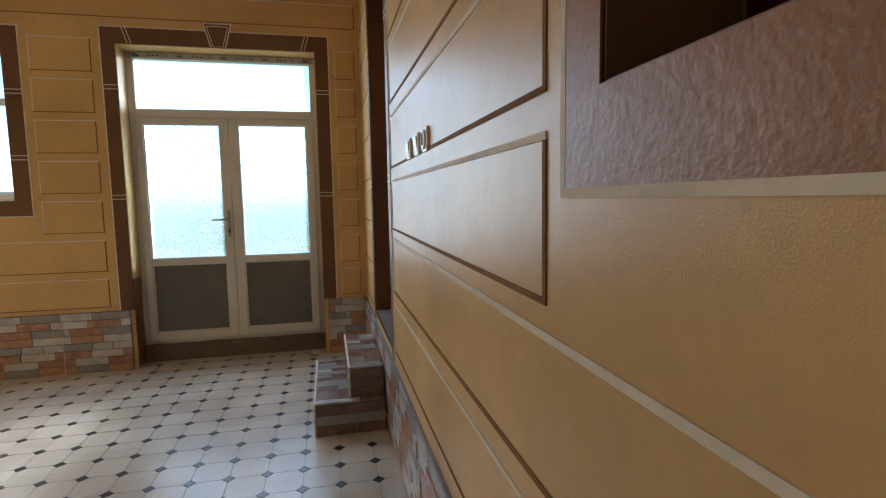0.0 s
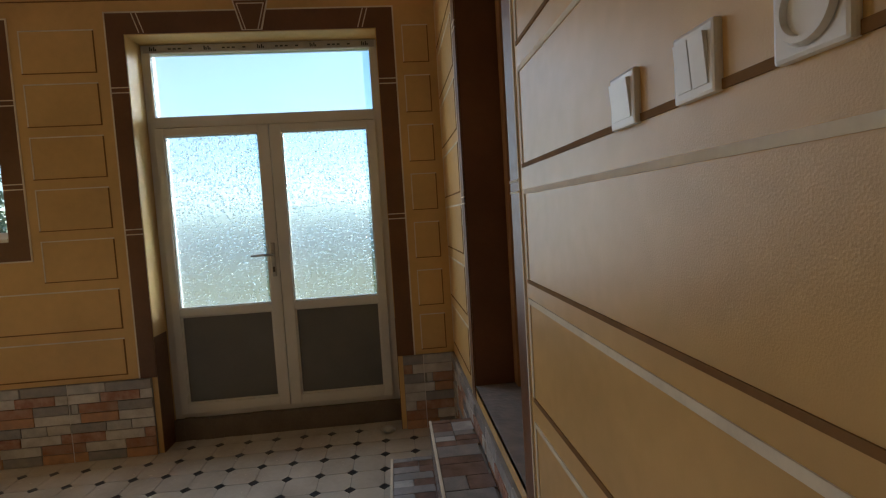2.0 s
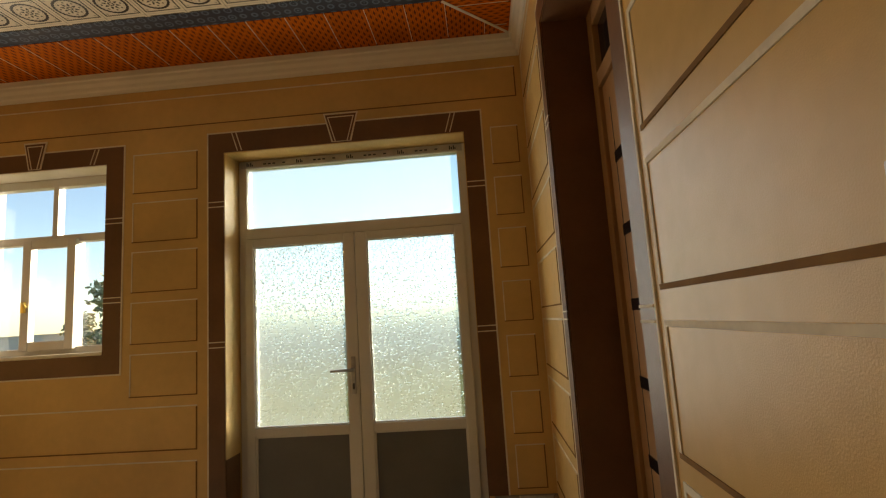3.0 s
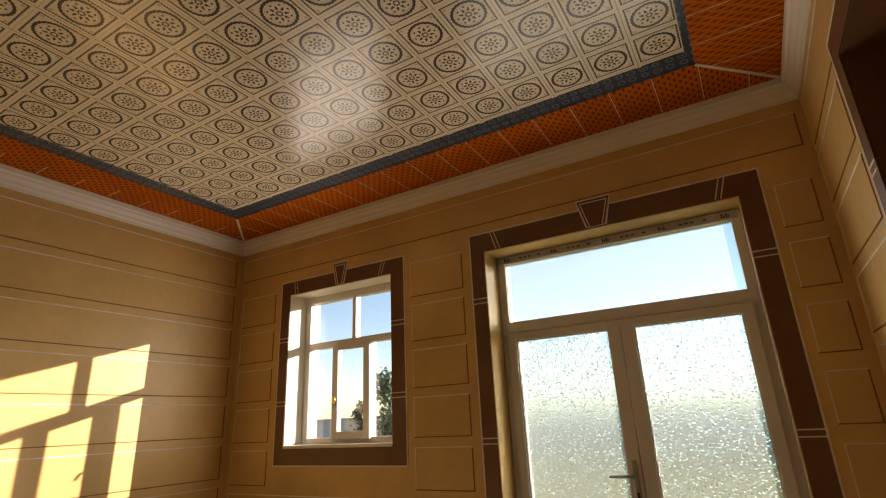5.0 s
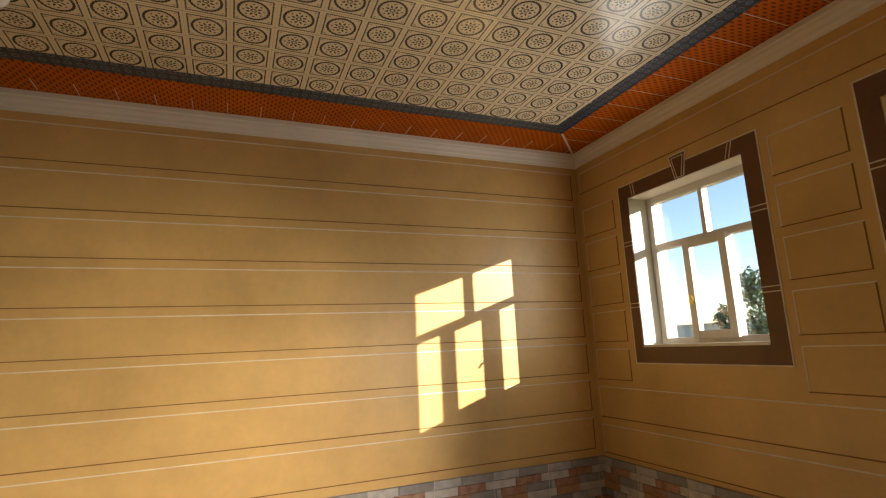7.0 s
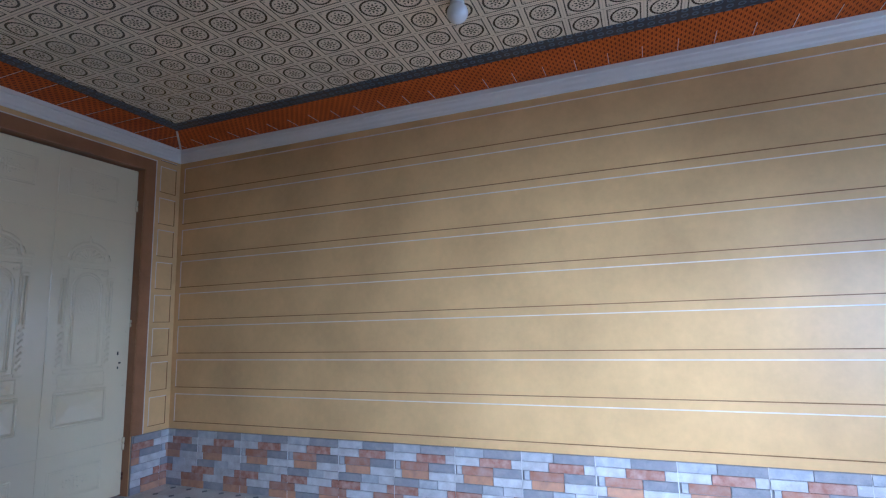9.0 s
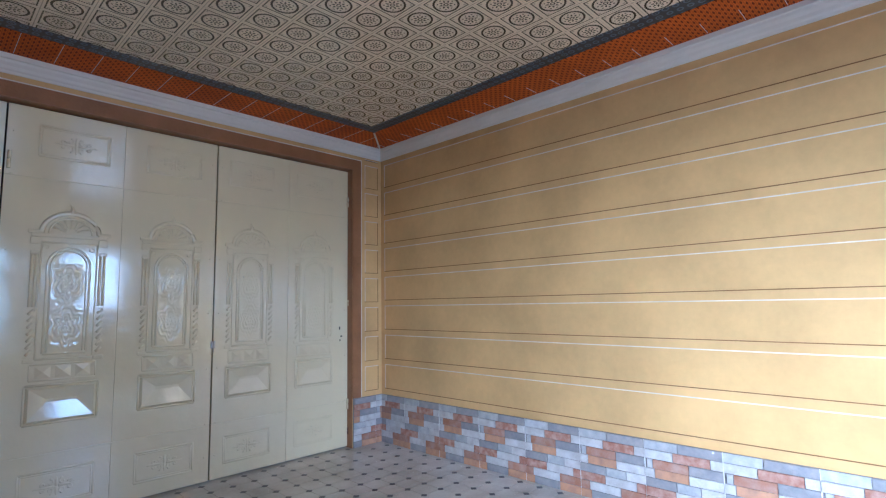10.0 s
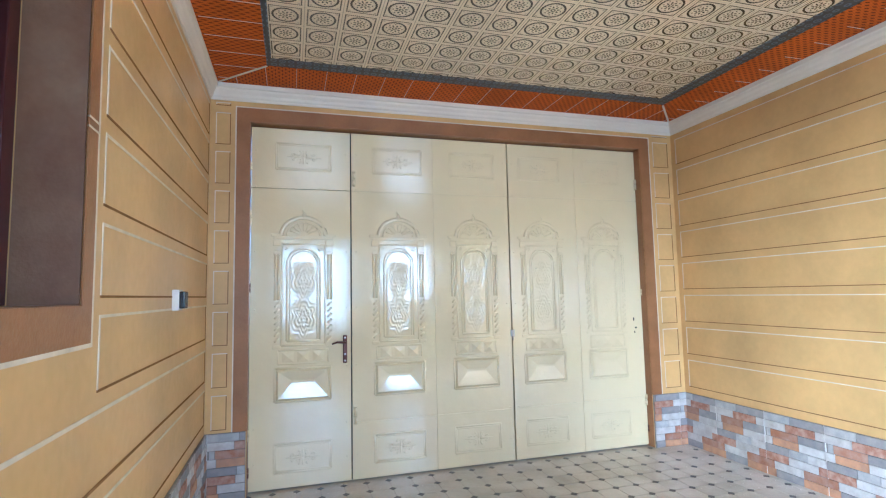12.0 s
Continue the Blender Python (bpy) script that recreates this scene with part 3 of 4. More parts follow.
film = part("protective_film", bm, FILM, door, "dusty film with dark printed marks")
for k in range(5):
    x = -1.76 + k * 0.325
    bm = bmesh.new()
    for d, h in ((0, 0.024), (0.011, 0.016), (0.024, 0.024), (0.034, 0.012)):
        box(bm, x + d, x + d + 0.007, YD + 0.005, YD + 0.009, 2.468, 2.468 + h)
    for d in (0.11, 0.14, 0.17, 0.235):
        box(bm, x + d, x + d + 0.018, YD + 0.005, YD + 0.009, 2.474, 2.482)
    part("printed_mark", bm, INK, film)
bm = bmesh.new()
box(bm, -1.128, -1.100, YD - 0.014, YD - 0.002, 1.02, 1.24, 0.006)
handle = part("door_handle", bm, STEEL, door, "slim steel lever handle")
bm = bmesh.new()
tube(bm, [(-1.114, YD - 0.01, 1.165), (-1.114, YD - 0.05, 1.165), (-1.125, YD - 0.058, 1.165), (-1.24, YD - 0.058, 1.163)], [0.010, 0.010, 0.009, 0.007])
part("lever", bm, STEEL, handle)
bm = bmesh.new()
box(bm, -1.121, -1.107, YD - 0.016, YD - 0.01, 1.05, 1.085, 0.003)
part("key_plate", bm, DARK_STEEL, handle)
# rough cement threshold under the door
bm = bmesh.new()
for k in range(24):
    x0 = DOOR[0] + 0.006 + k * (DOOR[1] - DOOR[0] - 0.012) / 24
    box(bm, x0, x0 + (DOOR[1] - DOOR[0] - 0.012) / 24 - 0.0005, 0.15 + 0.01 * noise.noise((k * 0.5, 1, 0)), THICK, 0.0, 0.135 + 0.012 * noise.noise((k * 0.4, 0, 0)))
tagged(part("threshold_step", bm, CONCRETE), "rough brown cement threshold under the glazed door", "threshold", kind="structure")
bm = bmesh.new()
bmesh.ops.create_icosphere(bm, subdivisions=3, radius=0.04)
for v in bm.verts:
    v.co = Vector((v.co.x * 1.1, v.co.y * 0.8, v.co.z * 0.6)) * (1 + 0.25 * noise.noise(v.co * 25))
pebble = tagged(part("mortar_lump", bm, LIME), "pale lump of mortar on the floor by the door", "rubble")
pebble.location = (-0.45, -0.03, 0.022)

# ---------------------------------------------------------------- north window
YW = 0.176
window = thing("window_1", (-3.06, YW, WIN[2]), "white plastic window with sliding sash and clear panes", "window")
bm = bmesh.new()
bar_frame(bm, WIN[0] + 0.004, WIN[1] - 0.004, YW, YW + 0.06, WIN[2] + 0.004, WIN[3] - 0.004, 0.055)
ZT = 2.095
box(bm, WIN[0] + 0.05, WIN[1] - 0.05, YW + 0.002, YW + 0.058, ZT - 0.025, ZT + 0.025, 0.004)
box(bm, -3.066, -3.03, YW + 0.002, YW + 0.058, ZT + 0.02, WIN[3] - 0.05, 0.004)
box(bm, -3.25, -3.212, YW + 0.002, YW + 0.058, WIN[2] + 0.05, ZT - 0.02, 0.004)
box(bm, -2.918, -2.88, YW + 0.002, YW + 0.058, WIN[2] + 0.05, ZT - 0.02, 0.004)
part("window_frame", bm, PVC, window)
bm = bmesh.new()
bar_frame(bm, -3.232, -2.876, YW - 0.03, YW + 0.0, WIN[2] + 0.045, ZT - 0.005, 0.056)
sash = part("sliding_sash", bm, PVC, window)
for x0, x1, z0, z1, dy in ((WIN[0] + 0.055, -3.066, ZT + 0.025, WIN[3] - 0.055, 0.03), (-3.03, WIN[1] - 0.055, ZT + 0.025, WIN[3] - 0.055, 0.03),
                           (WIN[0] + 0.055, -3.25, WIN[2] + 0.055, ZT - 0.025, 0.03), (-3.176, -2.932, WIN[2] + 0.1, ZT - 0.06, -0.015), (-2.88, WIN[1] - 0.055, WIN[2] + 0.055, ZT - 0.025, 0.03)):
    glass = block("pane", (x0, x1, YW + dy, YW + dy + 0.004, z0, z1), GLASS, window)
    glass.visible_shadow = False
bm = bmesh.new()
box(bm, -3.22, -3.19, YW - 0.045, YW - 0.031, 1.63, 1.70, 0.005)
tube(bm, [(-3.204, YW - 0.04, 1.69), (-3.189, YW - 0.06, 1.685), (-3.169, YW - 0.06, 1.66)], 0.008)
part("latch", bm, BRASS, window, "yellow brass latch")
bm = bmesh.new()
box(bm, WIN[0] + 0.002, WIN[1] - 0.002, -0.01, YW, WIN[2] - 0.002, WIN[2] + 0.018, 0.004)
part("window_sill", bm, WHITE, window)
for d in ((WIN[0], WIN[0] + 0.004, 0.002, YW, WIN[2] + 0.018, WIN[3]), (WIN[1] - 0.004, WIN[1], 0.002, YW, WIN[2] + 0.018, WIN[3]), (WIN[0] + 0.004, WIN[1] - 0.004, 0.002, YW, WIN[3] - 0.004, WIN[3])):
    block("reveal", d, WHITE, window)
for d in ((WIN[0], WIN[0] + 0.004, YW + 0.06, THICK, WIN[2], WIN[3]), (WIN[1] - 0.004, WIN[1], YW + 0.06, THICK, WIN[2], WIN[3])):
    block("outer_reveal", d, LIME, window)

# ---------------------------------------------------------------- east doorway and window
ed = thing("interior_door", (0.3, -1.385, EDOOR[2]), "light oak door with black horizontal inlays in a deep doorway", "door")
bm = bmesh.new()
box(bm, 0.27, 0.33, EDOOR[0] + 0.005, EDOOR[0] + 0.075, 0.545, 2.615, 0.004)
box(bm, 0.27, 0.33, EDOOR[1] - 0.075, EDOOR[1] - 0.005, 0.545, 2.615, 0.004)
box(bm, 0.271, 0.329, EDOOR[0] + 0.075, EDOOR[1] - 0.075, 2.28, 2.34, 0.004)
box(bm, 0.271, 0.329, EDOOR[0] + 0.075, EDOOR[1] - 0.075, 2.54, 2.615, 0.004)
part("frame", bm, OAK, ed)
block("transom_pane", (0.295, 0.301, EDOOR[0] + 0.075, EDOOR[1] - 0.075, 2.34, 2.54), BLACK_GLASS, ed)
dl = block("door_leaf", (0.285, 0.325, EDOOR[0] + 0.078, EDOOR[1] - 0.078, 0.55, 2.276), OAK, ed, 0.003)
for k, z in enumerate((0.89, 1.15, 1.415, 1.68, 1.95)):
    block("inlay", (0.281, 0.288, EDOOR[0] + 0.16, EDOOR[1] - 0.16, z, z + 0.04), BLACK_GLASS, dl)
bm = bmesh.new()
box(bm, 0.2835, 0.286, EDOOR[1] - 0.165, EDOOR[1] - 0.161, 0.56, 2.2)
box(bm, 0.2835, 0.286, EDOOR[0] + 0.161, EDOOR[0] + 0.165, 0.56, 2.2)
part("groove", bm, GAP, dl)
bm = bmesh.new()
box(bm, 0.272, 0.284, EDOOR[0] + 0.10, EDOOR[0] + 0.14, 1.45, 1.67, 0.005)
tube(bm, [(0.275, EDOOR[0] + 0.12, 1.6), (0.23, EDOOR[0] + 0.12, 1.6), (0.222, EDOOR[0] + 0.14, 1.6), (0.222, EDOOR[0] + 0.24, 1.6)], 0.009)
part("door_handle", bm, STEEL, dl)
ed.location.x -= 0.085
block("door_sill", (0.0, THICK, EDOOR[0] + 0.002, EDOOR[1] - 0.002, EDOOR[2] - 0.02, EDOOR[2] + 0.003), STONES[2], wall_east)

ew = thing("window_2", (0.26, -4.325, EWIN[2]), "dark red window frame in a deep brown reveal", "window")
bm = bmesh.new()
for y0, y1, z0, z1 in ((EWIN[0] + 0.005, EWIN[0] + 0.07, 1.435, 2.495), (EWIN[1] - 0.07, EWIN[1] - 0.005, 1.435, 2.495), (EWIN[0] + 0.07, EWIN[1] - 0.07, 1.435, 1.50), (EWIN[0] + 0.07, EWIN[1] - 0.07, 2.43, 2.495), (-4.35, -4.30, 1.50, 2.43)):
    box(bm, 0.24, 0.30, y0, y1, z0, z1, 0.004)
part("window_frame", bm, MAROON, ew)
for y0, y1 in ((EWIN[0] + 0.07, -4.35), (-4.30, EWIN[1] - 0.07)):
    block("pane", (0.265, 0.269, y0, y1, 1.50, 2.43), BLACK_GLASS, ew)
ew.location.x -= 0.058
# Unseen sheet added behind; its dark colour stands in for the dim room
tagged(block("room_closing_sheet", (THICK + 0.001, THICK + 0.12, YS, YN, 0, HIGH), DARK_SHEET), "unseen dark sheet added to close off the dim room behind", "wall", kind="structure")

# ---------------------------------------------------------------- gate
YG = -7.235
gate = thing("entrance_gate", (-2.04, YG, 0), "cream enamelled steel gate with embossed arched panels and wicket", "gate")


def scroll(bm, x, y, z, r, turn, flip):
    """A small embossed curl."""
    pts = []
    for k in range(12):
        a = turn + flip * k * 0.5
        q = r * (1 - k / 14)
        pts.append((x + q * math.cos(a), y, z + q * math.sin(a)))
    tube(bm, pts, [0.006 - 0.00025 * k for k in range(12)], 6)


def ornament(bm, y, z, wide, tall):
    """A rosette of curls and leaves."""
    for s in (-1, 1):
        for t in (-1, 1):
            scroll(bm, s * wide * 0.28, y, z + t * tall * 0.22, tall * 0.2, 1.57 if t > 0 else -1.57, s * t)
            scroll(bm, s * wide * 0.62, y, z + t * tall * 0.12, tall * 0.14, 0.0 if s < 0 else 3.14, -s * t)
        tube(bm, [(s * wide * 0.1, y, z), (s * wide * 0.55, y, z), (s * wide, y, z)], [0.009, 0.007, 0.002], 6)
        tube(bm, [(0, y, z), (0, y, z + s * tall * 0.3), (0, y, z + s * tall * 0.5)], [0.009, 0.008, 0.003], 6)


def moulding(bm, x0, x1, z0, z1, y, r=0.007):
    for a, b in (((x0, z0), (x1, z0)), ((x1, z0), (x1, z1)), ((x1, z1), (x0, z1)), ((x0, z1), (x0, z0))):
        tube(bm, [(a[0], y, a[1]), (b[0], y, b[1])], r, 6)


def relief_meshes():
    """The embossed panels of one column, about x = 0, on the plane y = 0 and facing +y."""
    made = {}
    for name, zc in (("top_panel", 2.562), ("foot_panel", 0.228)):
        bm = bmesh.new()
        moulding(bm, -0.213, 0.213, zc - 0.107, zc + 0.107, 0.001)
        moulding(bm, -0.198, 0.198, zc - 0.092, zc + 0.092, 0.0, 0.004)
        ornament(bm, 0.002, zc, 0.13, 0.12)
        made[name] = bm
    bm = bmesh.new()  # arched centre
    for w, z1, r in ((0.125, 1.70, 0.009), (0.105, 1.70, 0.006)):
        arc = [(-w, 0.0, 1.105)] + [(w * math.cos(math.pi - a * math.pi / 12), 0.001, z1 + w * math.sin(a * math.pi / 12)) for a in range(13)] + [(w, 0.0, 1.105)]
        tube(bm, arc, r, 6)
        tube(bm, [(-w, 0.001, 1.105), (w, 0.001, 1.105)], r, 6)
    moulding(bm, -0.165, 0.165, 1.07, 1.86, 0.0, 0.006)
    for s in (-1, 1):
        scroll(bm, s * 0.135, 0.001, 1.825, 0.022, 0, s)
    # two stamped medallions of mirrored scrollwork

    def stamped(x, z):
        h = 0.0
        for middle in (1.585, 1.285):
            across, up = abs(x) * 1.45, z - middle
            far, way = math.hypot(across, up), math.atan2(up, across)
            h += 0.0042 * math.sin(far * 165 + 2.6 * math.cos(6 * way) + 1.3 * math.sin(9 * way)) * math.exp(-(far / 0.145) ** 6)
        return 0.006 + h

    grid = [[bm.verts.new((0.0052 * i, stamped(0.0052 * i, 1.112 + 0.0068 * j), 1.112 + 0.0068 * j)) for i in range(-19, 20)] for j in range(90)]
    for low, up in zip(grid, grid[1:]):
        for i in range(38):
            bm.faces.new((low[i], low[i + 1], up[i + 1], up[i])).smooth = True
    made["arched_panel"] = bm
    bm = bmesh.new()  # pediment with fan
    for r0, rad in ((0.17, 0.016), (0.128, 0.007)):
        tube(bm, [(r0 * math.cos(a * math.pi / 16), 0.002, 1.925 + r0 * 0.86 * math.sin(a * math.pi / 16)) for a in range(17)], rad, 8)
    for a in range(1, 8):
        q = a * math.pi / 8
        tube(bm, [(0.035 * math.cos(q), 0.001, 1.93 + 0.03 * math.sin(q)), (0.115 * math.cos(q), 0.001, 1.93 + 0.1 * math.sin(q))], [0.004, 0.009], 6)
    box(bm, -0.225, 0.225, -0.002, 0.016, 1.896, 1.92, 0.005)
    box(bm, -0.245, -0.165, -0.002, 0.02, 1.918, 1.942, 0.006)
    box(bm, 0.165, 0.245, -0.002, 0.02, 1.918, 1.942, 0.006)
    tube(bm, [(0, 0.004, 2.07), (-0.004, 0.008, 2.1), (0.012, 0.006, 2.135)], [0.016, 0.011, 0.003], 8)
    made["pediment"] = bm
    for side in (-1, 1):  # pilasters
        bm = bmesh.new()
        x = side * 0.2
        box(bm, x - 0.03, x + 0.03, -0.002, 0.012, 1.845, 1.895, 0.006)
        box(bm, x - 0.026, x + 0.026, -0.002, 0.016, 1.775, 1.80, 0.008)
        for d in (-0.012, 0.012):
            tube(bm, [(x + d, 0.001, 1.42), (x + d, 0.001, 1.775)], 0.010, 8)
        for k in range(7):
            tube(bm, [(x - 0.016, 0.001, 1.40 - k * 0.045), (x, 0.007, 1.385 - k * 0.045), (x + 0.016, 0.001, 1.37 - k * 0.045)], 0.009, 6)
        box(bm, x - 0.03, x + 0.03, -0.002, 0.012, 1.05, 1.075, 0.005)
        made["pilaster" + ("" if side < 0 else "_b")] = bm
    bm = bmesh.new()  # row of squares
    moulding(bm, -0.19, 0.19, 0.93, 1.035, 0.0, 0.005)
    for s in (-1, 0, 1):
        c = s * 0.115
        vs = [bm.verts.new((c + a, 0.0, 0.983 + b)) for a, b in ((-0.045, -0.04), (0.045, -0.04), (0.045, 0.04), (-0.045, 0.04))]
        top = bm.verts.new((c, 0.02, 0.983))
        for k in range(4):
            bm.faces.new((vs[k], vs[(k + 1) % 4], top))
    made["frieze"] = bm
    bm = bmesh.new()  # hipped panel
    moulding(bm, -0.21, 0.21, 0.648, 0.898, 0.004, 0.008)
    s, o, i = (((-a, c), (a, c), (a, d), (-a, d)) for a, c, d in ((0.205, 0.655, 0.891), (0.186, 0.672, 0.876), (0.088, 0.785, 0.805)))
    vs, vo, vi = [[bm.verts.new((x, y, z)) for x, z in q] for q, y in ((s, 0.0), (o, 0.025), (i, 0.0015))]
    for outer, inner in ((vs, vo), (vo, vi)):
        for k in range(4):
            bm.faces.new((outer[k], outer[(k + 1) % 4], inner[(k + 1) % 4], inner[k]))
    bm.faces.new(vi)
    made["hipped_panel"] = bm
    done = {}
    for name, bm in made.items():
        bmesh.ops.recalc_face_normals(bm, faces=bm.faces)
        me = bpy.data.meshes.new(name)
        bm.to_mesh(me)
        bm.free()
        me.materials.append(ENAMEL)
        done[name] = me
    return done


RELIEF = relief_meshes()
bm = bmesh.new()
bmesh.ops.create_cone(bm, segments=8, radius1=0.006, radius2=0.004, depth=0.004, cap_ends=True, matrix=Matrix.Rotation(-math.pi / 2, 4, "X"))
RIVET = bpy.data.meshes.new("rivet")
bm.to_mesh(RIVET)
bm.free()
RIVET.materials.append(ENAMEL)
YF = YG + 0.001
for x0, x1, columns in ((-1.052, -0.29, ((-0.685, 1.0, 0.52),)), (-2.445, -1.062, ((-1.447, 0.98, 0.52), (-2.115, 0.96, 0.48))), (-3.795, -2.457, ((-2.765, 0.95, 0.36), (-3.41, 0.95, 0.28)))):
    bm = bmesh.new()
    if len(columns) == 1:
        box(bm, x0, x1, YG - 0.04, YG, 0.011, 2.2985, 0.002)
        box(bm, x0, x1, YG - 0.04, YG, 2.3015, 2.785, 0.002)
    else:
        xm = (x0 + x1) / 2
        for a, b in ((x0, xm - 0.0015), (xm + 0.0015, x1)):
            for c, d in ((0.011, 0.448), (0.451, 2.296), (2.299, 2.785)):
                box(bm, a, b, YG - 0.04, YG, c, d, 0.002)
        box(bm, x0 + 0.003, x1 - 0.003, YG - 0.045, YG - 0.004, 0.03, 2.78)
    leaf = part("gate_leaf", bm, ENAMEL, gate)
    for xc, grow, deep in columns:
        for name, me in RELIEF.items():
            ob = new(name.replace("_b", ""), me)
            ob.parent = leaf
            ob.location, ob.scale = (xc, YF, 0), (grow, deep * {"top_panel": 0.7, "foot_panel": 0.7, "hipped_panel": 1.25}.get(name, 1.0), 1)
    for z in (0.2, 0.46, 0.9, 1.35, 1.8, 2.31, 2.6):
        for x in (x0 + 0.035, x1 - 0.035):
            ob = new("rivet", RIVET)
            ob.location, ob.parent = (x, YG + 0.002, z), leaf
# unseen dark bars, added behind the joints to stop daylight leaking in
bm = bmesh.new()
box(bm, GATE[0] + 0.006, GATE[1] - 0.006, YG - 0.09, YG - 0.05, 2.72, 2.795)
box(bm, -1.10, -1.01, YG - 0.09, YG - 0.046, 0.022, 2.75)
box(bm, -1.01, GATE[1] - 0.01, YG - 0.09, YG - 0.046, 2.26, 2.34)
box(bm, -2.50, -2.40, YG - 0.09, YG - 0.046, 0.03, 2.75)
box(bm, GATE[0] + 0.006, GATE[1] - 0.006, YG - 0.09, YG - 0.046, 0.003, 0.06)
part("light_stop_bar", bm, GAP, gate)
for x, z, h in ((-0.285, 2.47, 0.06), (-0.285, 2.06, 0.12), (-0.285, 1.52, 0.07), (-0.285, 0.42, 0.09), (-0.285, 0.15, 0.07), (-1.082, 2.40, 0.12), (-1.085, 0.50, 0.13), (-3.79, 2.46, 0.1), (-3.79, 0.42, 0.1), (-3.80, 1.42, 0.06), (-3.80, 0.16, 0.06)):
    bm = bmesh.new()
    tube(bm, [(x, YG + 0.008, z - h / 2), (x, YG + 0.008, z - 0.004)], 0.011, 10)
    tube(bm, [(x, YG + 0.008, z + 0.004), (x, YG + 0.008, z + h / 2)], 0.011, 10)
    tube(bm, [(x, YG + 0.008, z - h / 2), (x, YG + 0.008, z + h / 2)], 0.006, 8)
    part("hinge", bm, ENAMEL if z > 0.3 and z != 1.52 else RUSTED, gate)
bm = bmesh.new()
box(bm, -1.022, -0.988, YG, YG + 0.016, 0.915, 1.135, 0.012)
gh = part("gate_handle", bm, RUSTED, gate, "brown lacquered lever handle with lock plate")
bm = bmesh.new()
tube(bm, [(-1.005, YG + 0.012, 1.075), (-1.005, YG + 0.045, 1.075), (-0.985, YG + 0.05, 1.08), (-0.94, YG + 0.05, 1.083), (-0.90, YG + 0.045, 1.07)], [0.011, 0.01, 0.009, 0.008, 0.006])
part("lever", bm, RUSTED, gh)
for z in (1.115, 0.985, 0.935):
    bm = bmesh.new()
    bmesh.ops.create_cone(bm, segments=12, radius1=0.008, radius2=0.007, depth=0.006, cap_ends=True, matrix=Matrix.Translation((-1.005, YG + 0.018, z)) @ Matrix.Rotation(-math.pi / 2, 4, "X"))
    part("lock_screw", bm, STEEL, gh)
bm = bmesh.new()
box(bm, -2.47, -2.435, YG + 0.0, YG + 0.014, 1.06, 1.12, 0.004)
tube(bm, [(-2.452, YG + 0.012, 1.03), (-2.452, YG + 0.012, 1.12)], 0.006, 8)
part("bolt", bm, STEEL, gate)


for x, z, w, h in ((-3.70, 1.17, 0.012, 0.03), (-3.72, 1.09, 0.02, 0.014), (-3.705, 1.05, 0.01, 0.02), (-2.70, 1.66, 0.012, 0.012)):
    block("lock_hole", (x - w / 2, x + w / 2, YG - 0.002, YG + 0.0025, z - h / 2, z + h / 2), GAP, gate, 0.002)


# ---------------------------------------------------------------- switches, intercom, lamp
def plate(name, yc, zc, label):
    sw = thing(name, (XE, yc, zc), label, "switch" if "switch" in name else "socket", "switch row")
    bm = bmesh.new()
    box(bm, XE - 0.010, XE + 0.001, yc - 0.037, yc + 0.037, zc - 0.037, zc + 0.037, 0.004)
    part("frame", bm, PLASTIC, sw)
    return sw


ZS = 1.488
for yc, keys in ((-2.535, 1), (-2.704, 2)):
    sw = plate("light_switch", yc, ZS, "white plastic light switch with %s on the ochre wall" % ("one rocker" if keys == 1 else "two rockers"))
    for k in range(keys):
        w = 0.056 / keys
        y0 = yc - 0.028 + k * w
        bm = bmesh.new()
        prism(bm, ((XE - 0.009, ZS - 0.026), (XE - 0.011, ZS - 0.026), (XE - 0.016, ZS + 0.026), (XE - 0.009, ZS + 0.026)), 1, y0 + 0.001, y0 + w - 0.001)
        part("rocker", bm, PLASTIC, sw)
sk = plate("power_socket", -2.856, ZS, "white plastic round power socket on the ochre wall")
bm = bmesh.new()
rings = []
for r, x in ((0.030, -0.0115), (0.027, -0.016), (0.022, -0.016), (0.021, -0.004), (0.001, -0.004)):
    rings.append([bm.verts.new((x, -2.856 + r * math.cos(a * math.pi / 14), ZS + r * math.sin(a * math.pi / 14))) for a in range(28)])
for a, b in zip(rings, rings[1:]):
    for s in range(28):
        bm.faces.new((a[s], a[(s + 1) % 28], b[(s + 1) % 28], b[s]))
cup = part("socket_cup", bm, PLASTIC, sk)
bm = bmesh.new()
for d in (-0.0095, 0.0095):
    bmesh.ops.create_cone(bm, segments=10, radius1=0.0035, radius2=0.0035, depth=0.003, cap_ends=True, matrix=Matrix.Translation((-0.0055, -2.856 + d, ZS)) @ Matrix.Rotation(math.pi / 2, 4, "Y"))
part("pin_hole", bm, INK, sk)

bell = thing("intercom", (XE, -6.05, 1.44), "white wall intercom with a dark face", "intercom")
bm = bmesh.new()
box(bm, -0.034, 0.001, -6.10, -6.00, 1.385, 1.495, 0.006)
part("case", bm, PLASTIC, bell)
block("front", (-0.062, -0.032, -6.09, -6.005, 1.395, 1.485), BLACK_GLASS, bell, 0.008, "black plastic front")

lamp = thing("ceiling_lamp", (-3.04, -3.865, HIGH), "unlit white opal globe on the ceiling", "lamp")
bm = bmesh.new()
bmesh.ops.create_uvsphere(bm, u_segments=24, v_segments=14, radius=0.058)
for v in bm.verts:
    v.co += Vector((-3.04, -3.865, HIGH - 0.062))
for f in bm.faces:
    f.smooth = True
part("globe", bm, GLOBE, lamp)
bm = bmesh.new()
